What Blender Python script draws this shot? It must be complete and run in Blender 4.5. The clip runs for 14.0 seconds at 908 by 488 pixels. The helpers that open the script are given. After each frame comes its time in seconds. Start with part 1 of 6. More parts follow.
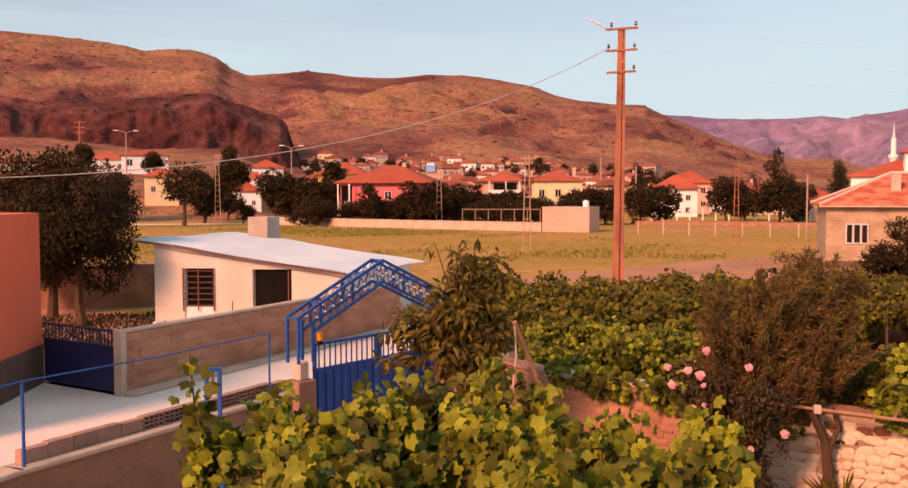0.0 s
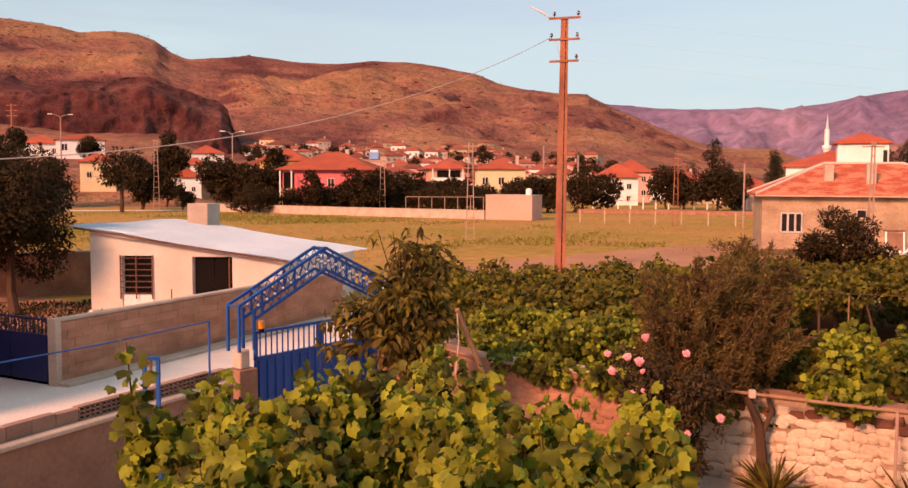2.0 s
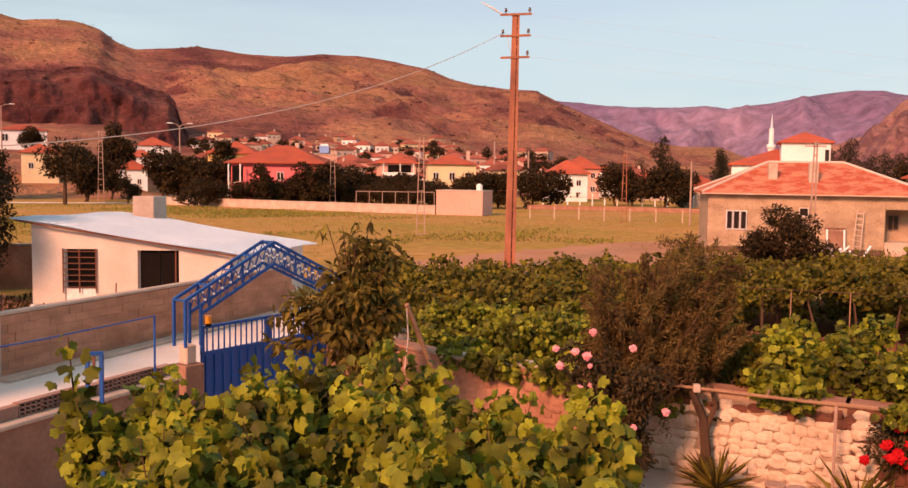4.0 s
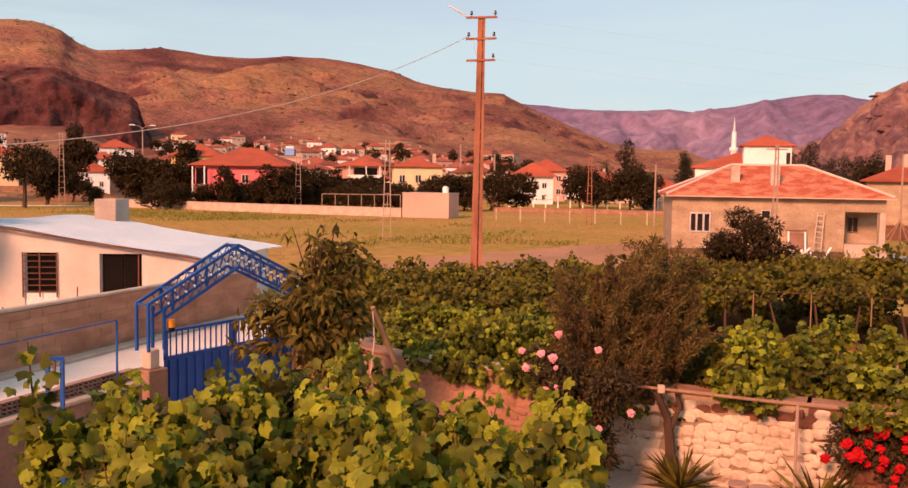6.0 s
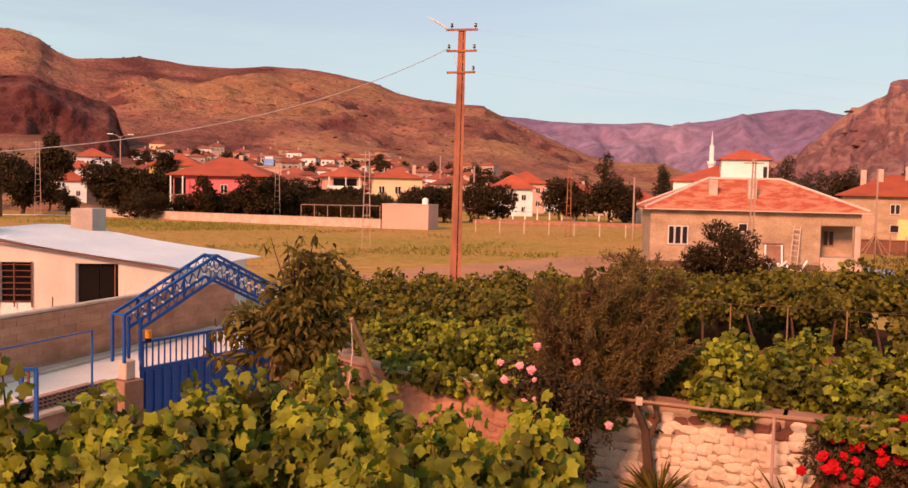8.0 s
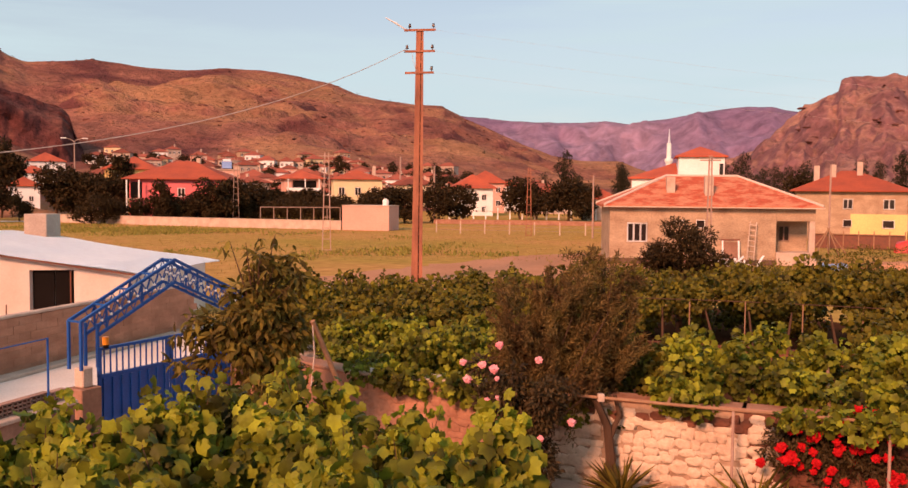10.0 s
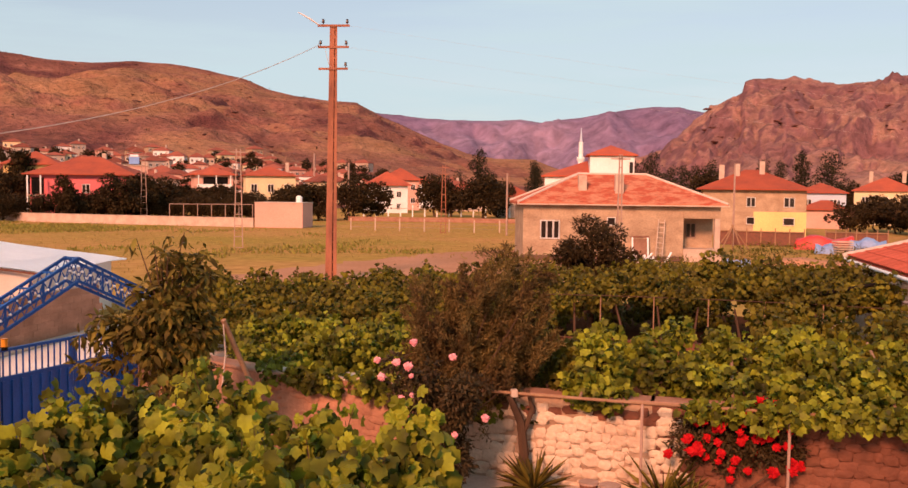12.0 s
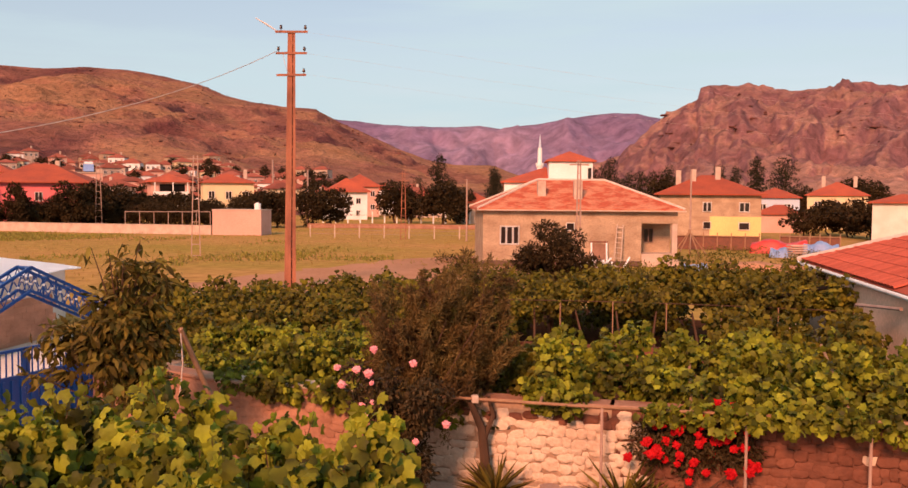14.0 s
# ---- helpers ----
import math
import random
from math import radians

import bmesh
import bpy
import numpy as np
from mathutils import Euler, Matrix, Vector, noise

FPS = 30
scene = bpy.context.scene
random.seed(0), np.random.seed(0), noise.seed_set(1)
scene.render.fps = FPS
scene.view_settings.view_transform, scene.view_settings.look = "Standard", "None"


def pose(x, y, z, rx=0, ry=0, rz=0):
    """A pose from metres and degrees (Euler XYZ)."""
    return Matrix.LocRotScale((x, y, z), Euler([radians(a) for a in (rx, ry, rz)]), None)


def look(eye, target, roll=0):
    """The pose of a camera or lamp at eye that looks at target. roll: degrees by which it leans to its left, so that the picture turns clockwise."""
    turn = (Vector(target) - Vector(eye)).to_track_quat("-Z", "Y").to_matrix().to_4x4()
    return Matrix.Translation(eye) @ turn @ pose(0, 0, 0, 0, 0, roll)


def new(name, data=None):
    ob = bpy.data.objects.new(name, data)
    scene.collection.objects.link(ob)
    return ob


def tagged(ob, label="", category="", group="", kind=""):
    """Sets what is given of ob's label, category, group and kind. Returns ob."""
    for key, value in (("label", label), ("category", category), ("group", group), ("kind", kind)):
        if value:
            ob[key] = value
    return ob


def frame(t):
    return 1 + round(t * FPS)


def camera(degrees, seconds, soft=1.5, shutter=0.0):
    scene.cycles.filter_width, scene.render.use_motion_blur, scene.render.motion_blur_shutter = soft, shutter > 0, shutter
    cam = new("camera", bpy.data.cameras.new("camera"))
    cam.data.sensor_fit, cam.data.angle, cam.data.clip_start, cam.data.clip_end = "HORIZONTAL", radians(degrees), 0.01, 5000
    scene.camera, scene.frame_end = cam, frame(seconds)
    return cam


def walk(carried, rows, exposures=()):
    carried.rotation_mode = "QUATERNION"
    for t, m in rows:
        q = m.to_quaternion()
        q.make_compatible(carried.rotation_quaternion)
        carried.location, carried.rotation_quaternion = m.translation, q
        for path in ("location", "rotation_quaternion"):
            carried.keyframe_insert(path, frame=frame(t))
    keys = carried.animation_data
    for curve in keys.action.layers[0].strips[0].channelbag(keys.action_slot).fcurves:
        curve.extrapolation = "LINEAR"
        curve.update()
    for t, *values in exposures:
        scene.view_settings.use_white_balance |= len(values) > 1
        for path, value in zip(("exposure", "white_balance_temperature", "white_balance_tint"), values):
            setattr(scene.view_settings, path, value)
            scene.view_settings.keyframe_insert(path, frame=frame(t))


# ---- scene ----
cam = camera(52.2, 14.0)
# the camera stands on an upper floor and turns to the right: seconds, yaw, pitch, roll
TURNS = (
    (0.0, 9.51, -3.26, 0.04), (0.5, 9.28, -3.32, 0.03), (1.0, 8.62, -3.53, -0.01), (1.5, 7.51, -3.79, -0.14),
    (2.0, 6.03, -4.02, -0.31), (2.5, 4.82, -4.13, -0.56), (3.0, 4.00, -4.20, -0.76), (5.5, 1.62, -4.33, -0.82),
    (6.0, 0.92, -4.10, -0.89), (6.5, 0.39, -3.87, -1.00), (7.0, -0.01, -3.61, -1.25), (7.5, -0.14, -3.41, -1.35),
    (10.0, -2.78, -3.31, -0.54), (10.5, -3.83, -3.44, -0.60), (11.0, -5.17, -3.65, -0.71), (11.5, -6.63, -3.66, -0.66),
    (12.0, -8.03, -3.42, -0.74), (12.5, -9.33, -3.24, -0.71), (13.0, -10.21, -3.18, -0.57), (13.5, -10.52, -3.13, -0.53),
    (14.0, -10.51, -3.01, -0.50))
EYE = 4.6
walk(cam, [(t, pose(-0.0025 * w, 0, EYE, 90 + p, r, w)) for t, w, p, r in TURNS], exposures=((0, 0.26, 7450, 28), (14, 0.18, 7350, 26)))

# ---- light: low hazy evening sun from behind and to the left, pale sky ----
SUN_EL, SUN_AZ = 29.0, 210.0          # degrees; azimuth clockwise from +y
world = bpy.data.worlds.new("evening_sky")
scene.world = world
world.use_nodes = True
wn, wl = world.node_tree.nodes, world.node_tree.links
wn.clear()
w_out, w_bg = wn.new("ShaderNodeOutputWorld"), wn.new("ShaderNodeBackground")
sky = wn.new("ShaderNodeTexSky")
sky.sky_type, sky.sun_disc = "NISHITA", False
sky.sun_elevation, sky.sun_rotation = radians(SUN_EL), radians(SUN_AZ)
sky.air_density, sky.dust_density, sky.ozone_density = 1.0, 1.5, 1.0
w_tc, w_map, w_noise, w_ramp, w_mix = (wn.new("ShaderNodeTexCoord"), wn.new("ShaderNodeMapping"), wn.new("ShaderNodeTexNoise"),
                                       wn.new("ShaderNodeValToRGB"), wn.new("ShaderNodeMixRGB"))
w_map.inputs["Scale"].default_value = (1.3, 1.3, 11.0)
w_noise.inputs["Scale"].default_value, w_noise.inputs["Detail"].default_value = 1.7, 6
w_noise.inputs["Roughness"].default_value = 0.55
w_ramp.color_ramp.elements[0].position, w_ramp.color_ramp.elements[1].position = 0.40, 0.64
w_ramp.color_ramp.elements[0].color, w_ramp.color_ramp.elements[1].color = (0.45, 0.45, 0.45, 1), (1.0, 1.0, 1.0, 1)
w_mix.inputs["Color2"].default_value = (3.85, 5.75, 6.35, 1)
wl.new(w_tc.outputs["Generated"], w_map.inputs["Vector"])
wl.new(w_map.outputs["Vector"], w_noise.inputs["Vector"])
wl.new(w_noise.outputs["Fac"], w_ramp.inputs["Fac"])
wl.new(w_ramp.outputs["Color"], w_mix.inputs["Fac"])
wl.new(sky.outputs["Color"], w_mix.inputs["Color1"])
wl.new(w_mix.outputs["Color"], w_bg.inputs["Color"])
wl.new(w_bg.outputs["Background"], w_out.inputs["Surface"])
w_bg.inputs["Strength"].default_value = 0.118

sun = new("sun", bpy.data.lights.new("sun", "SUN"))
sun.data.energy, sun.data.angle, sun.data.color = 5.0, radians(12.0), (1.0, 0.50, 0.30)
sa, se = radians(SUN_AZ), radians(SUN_EL)
sun.matrix_world = look((200 * math.sin(sa) * math.cos(se), 200 * math.cos(sa) * math.cos(se), 200 * math.sin(se)), (0, 0, 0))


# ---- materials ----
def mat(name, colour, second=None, rough=0.85, scale=3.0, fine=40.0, bump=0.15, metal=0.0, spread=0.5, island=0.0, each=0.0,
        translucent=0.0, stretch=(1, 1, 1), dist=0.02, grainy=0.14):
    """Two colours mixed by broad stains, fine grain in value and relief; island and each vary pieces of one mesh and whole objects."""
    m = bpy.data.materials.new(name)
    m.use_nodes = True
    n, l = m.node_tree.nodes, m.node_tree.links
    b = n["Principled BSDF"]
    b.inputs["Roughness"].default_value, b.inputs["Metallic"].default_value = rough, metal
    b.inputs["Specular IOR Level"].default_value = 0.12 if translucent else (0.12 if rough >= 0.8 else 0.35)
    tc, mp = n.new("ShaderNodeTexCoord"), n.new("ShaderNodeMapping")
    mp.inputs["Scale"].default_value = stretch
    geo_pos = n.new("ShaderNodeNewGeometry")
    l.new(geo_pos.outputs["Position"], mp.inputs["Vector"])
    n1, n2 = n.new("ShaderNodeTexNoise"), n.new("ShaderNodeTexNoise")
    n1.inputs["Scale"].default_value, n1.inputs["Detail"].default_value = scale, 5
    n2.inputs["Scale"].default_value, n2.inputs["Detail"].default_value = fine, 4
    for k in (n1, n2):
        l.new(mp.outputs["Vector"], k.inputs["Vector"])
    ramp = n.new("ShaderNodeValToRGB")
    ramp.color_ramp.elements[0].position, ramp.color_ramp.elements[1].position = 0.5 - spread / 2, 0.5 + spread / 2
    l.new(n1.outputs["Fac"], ramp.inputs["Fac"])
    mix = n.new("ShaderNodeMixRGB")
    mix.inputs["Color1"].default_value = (*colour, 1)
    mix.inputs["Color2"].default_value = (*(second or [c * 0.7 for c in colour]), 1)
    l.new(ramp.outputs["Color"], mix.inputs["Fac"])
    grain = n.new("ShaderNodeMapRange")
    grain.inputs["From Min"].default_value, grain.inputs["From Max"].default_value = 0.25, 0.75
    grain.inputs["To Min"].default_value, grain.inputs["To Max"].default_value = 1 - grainy, 1 + grainy
    l.new(n2.outputs["Fac"], grain.inputs["Value"])
    value = grain.outputs["Result"]
    for amount, node, socket in ((island, "ShaderNodeNewGeometry", "Random Per Island"), (each, "ShaderNodeObjectInfo", "Random")):
        if amount:
            src, rng, mul = n.new(node), n.new("ShaderNodeMapRange"), n.new("ShaderNodeMath")
            rng.inputs["To Min"].default_value, rng.inputs["To Max"].default_value = 1 - amount, 1 + amount
            l.new(src.outputs[socket], rng.inputs["Value"])
            mul.operation = "MULTIPLY"
            l.new(value, mul.inputs[0])
            l.new(rng.outputs["Result"], mul.inputs[1])
            value = mul.outputs[0]
    vm = n.new("ShaderNodeVectorMath")
    vm.operation = "SCALE"
    l.new(mix.outputs["Color"], vm.inputs[0])
    l.new(value, vm.inputs["Scale"])
    l.new(vm.outputs["Vector"], b.inputs["Base Color"])
    if bump:
        bp = n.new("ShaderNodeBump")
        bp.inputs["Strength"].default_value, bp.inputs["Distance"].default_value = bump, dist
        l.new(n2.outputs["Fac"], bp.inputs["Height"])
        l.new(bp.outputs["Normal"], b.inputs["Normal"])
    if translucent:
        tr, ms = n.new("ShaderNodeBsdfTranslucent"), n.new("ShaderNodeMixShader")
        ms.inputs["Fac"].default_value = translucent
        l.new(vm.outputs["Vector"], tr.inputs["Color"])
        l.new(b.outputs["BSDF"], ms.inputs[1])
        l.new(tr.outputs["BSDF"], ms.inputs[2])
        l.new(ms.outputs["Shader"], n["Material Output"].inputs["Surface"])
    return m


def land_mat(name, grass, scrub, rock, size, fine, bump, dist, stops=(0.40, 0.50, 0.61), stretch=(1, 1, 1), steep=0.35):
    """Dry grass, scrub and bare rock in ragged patches about size metres across; rock also takes the steep faces."""
    m = bpy.data.materials.new(name)
    m.use_nodes = True
    n, l = m.node_tree.nodes, m.node_tree.links
    b = n["Principled BSDF"]
    b.inputs["Roughness"].default_value, b.inputs["Specular IOR Level"].default_value = 0.95, 0.05
    geo, mp = n.new("ShaderNodeNewGeometry"), n.new("ShaderNodeMapping")
    mp.inputs["Scale"].default_value = stretch
    l.new(geo.outputs["Position"], mp.inputs["Vector"])
    big, small, mid = n.new("ShaderNodeTexNoise"), n.new("ShaderNodeTexNoise"), n.new("ShaderNodeTexNoise")
    for k, sc, det, rg, ds in ((big, 1 / size, 10, 0.62, 0.5), (small, fine, 5, 0.65, 0.0), (mid, 4.5 / size, 6, 0.6, 0.3)):
        k.inputs["Scale"].default_value, k.inputs["Detail"].default_value = sc, det
        k.inputs["Roughness"].default_value, k.inputs["Distortion"].default_value = rg, ds
        l.new(mp.outputs["Vector"], k.inputs["Vector"])
    xyz, slope, add = n.new("ShaderNodeSeparateXYZ"), n.new("ShaderNodeMapRange"), n.new("ShaderNodeMath")
    l.new(geo.outputs["Normal"], xyz.inputs["Vector"])
    slope.inputs["From Min"].default_value, slope.inputs["From Max"].default_value = 0.90, 0.55
    slope.inputs["To Min"].default_value, slope.inputs["To Max"].default_value = 0.0, steep
    l.new(xyz.outputs["Z"], slope.inputs["Value"])
    l.new(big.outputs["Fac"], add.inputs[0])
    l.new(slope.outputs["Result"], add.inputs[1])
    ramp = n.new("ShaderNodeValToRGB")
    e = ramp.color_ramp.elements
    e[0].position, e[0].color = stops[0], (*grass, 1)
    e[1].position, e[1].color = stops[2], (*rock, 1)
    c = e.new(stops[1])
    c.color = (*scrub, 1)
    l.new(add.outputs["Value"], ramp.inputs["Fac"])
    last = ramp.outputs["Color"]
    for node, lo, hi in ((small, 0.68, 1.32), (mid, 0.78, 1.22)):
        rng, vm = n.new("ShaderNodeMapRange"), n.new("ShaderNodeVectorMath")
        rng.inputs["From Min"].default_value, rng.inputs["From Max"].default_value = 0.3, 0.7
        rng.inputs["To Min"].default_value, rng.inputs["To Max"].default_value = lo, hi
        l.new(node.outputs["Fac"], rng.inputs["Value"])
        vm.operation = "SCALE"
        l.new(last, vm.inputs[0])
        l.new(rng.outputs["Result"], vm.inputs["Scale"])
        last = vm.outputs["Vector"]
    l.new(last, b.inputs["Base Color"])
    bp = n.new("ShaderNodeBump")
    bp.inputs["Strength"].default_value, bp.inputs["Distance"].default_value = bump, dist
    l.new(small.outputs["Fac"], bp.inputs["Height"])
    l.new(bp.outputs["Normal"], b.inputs["Normal"])
    return m


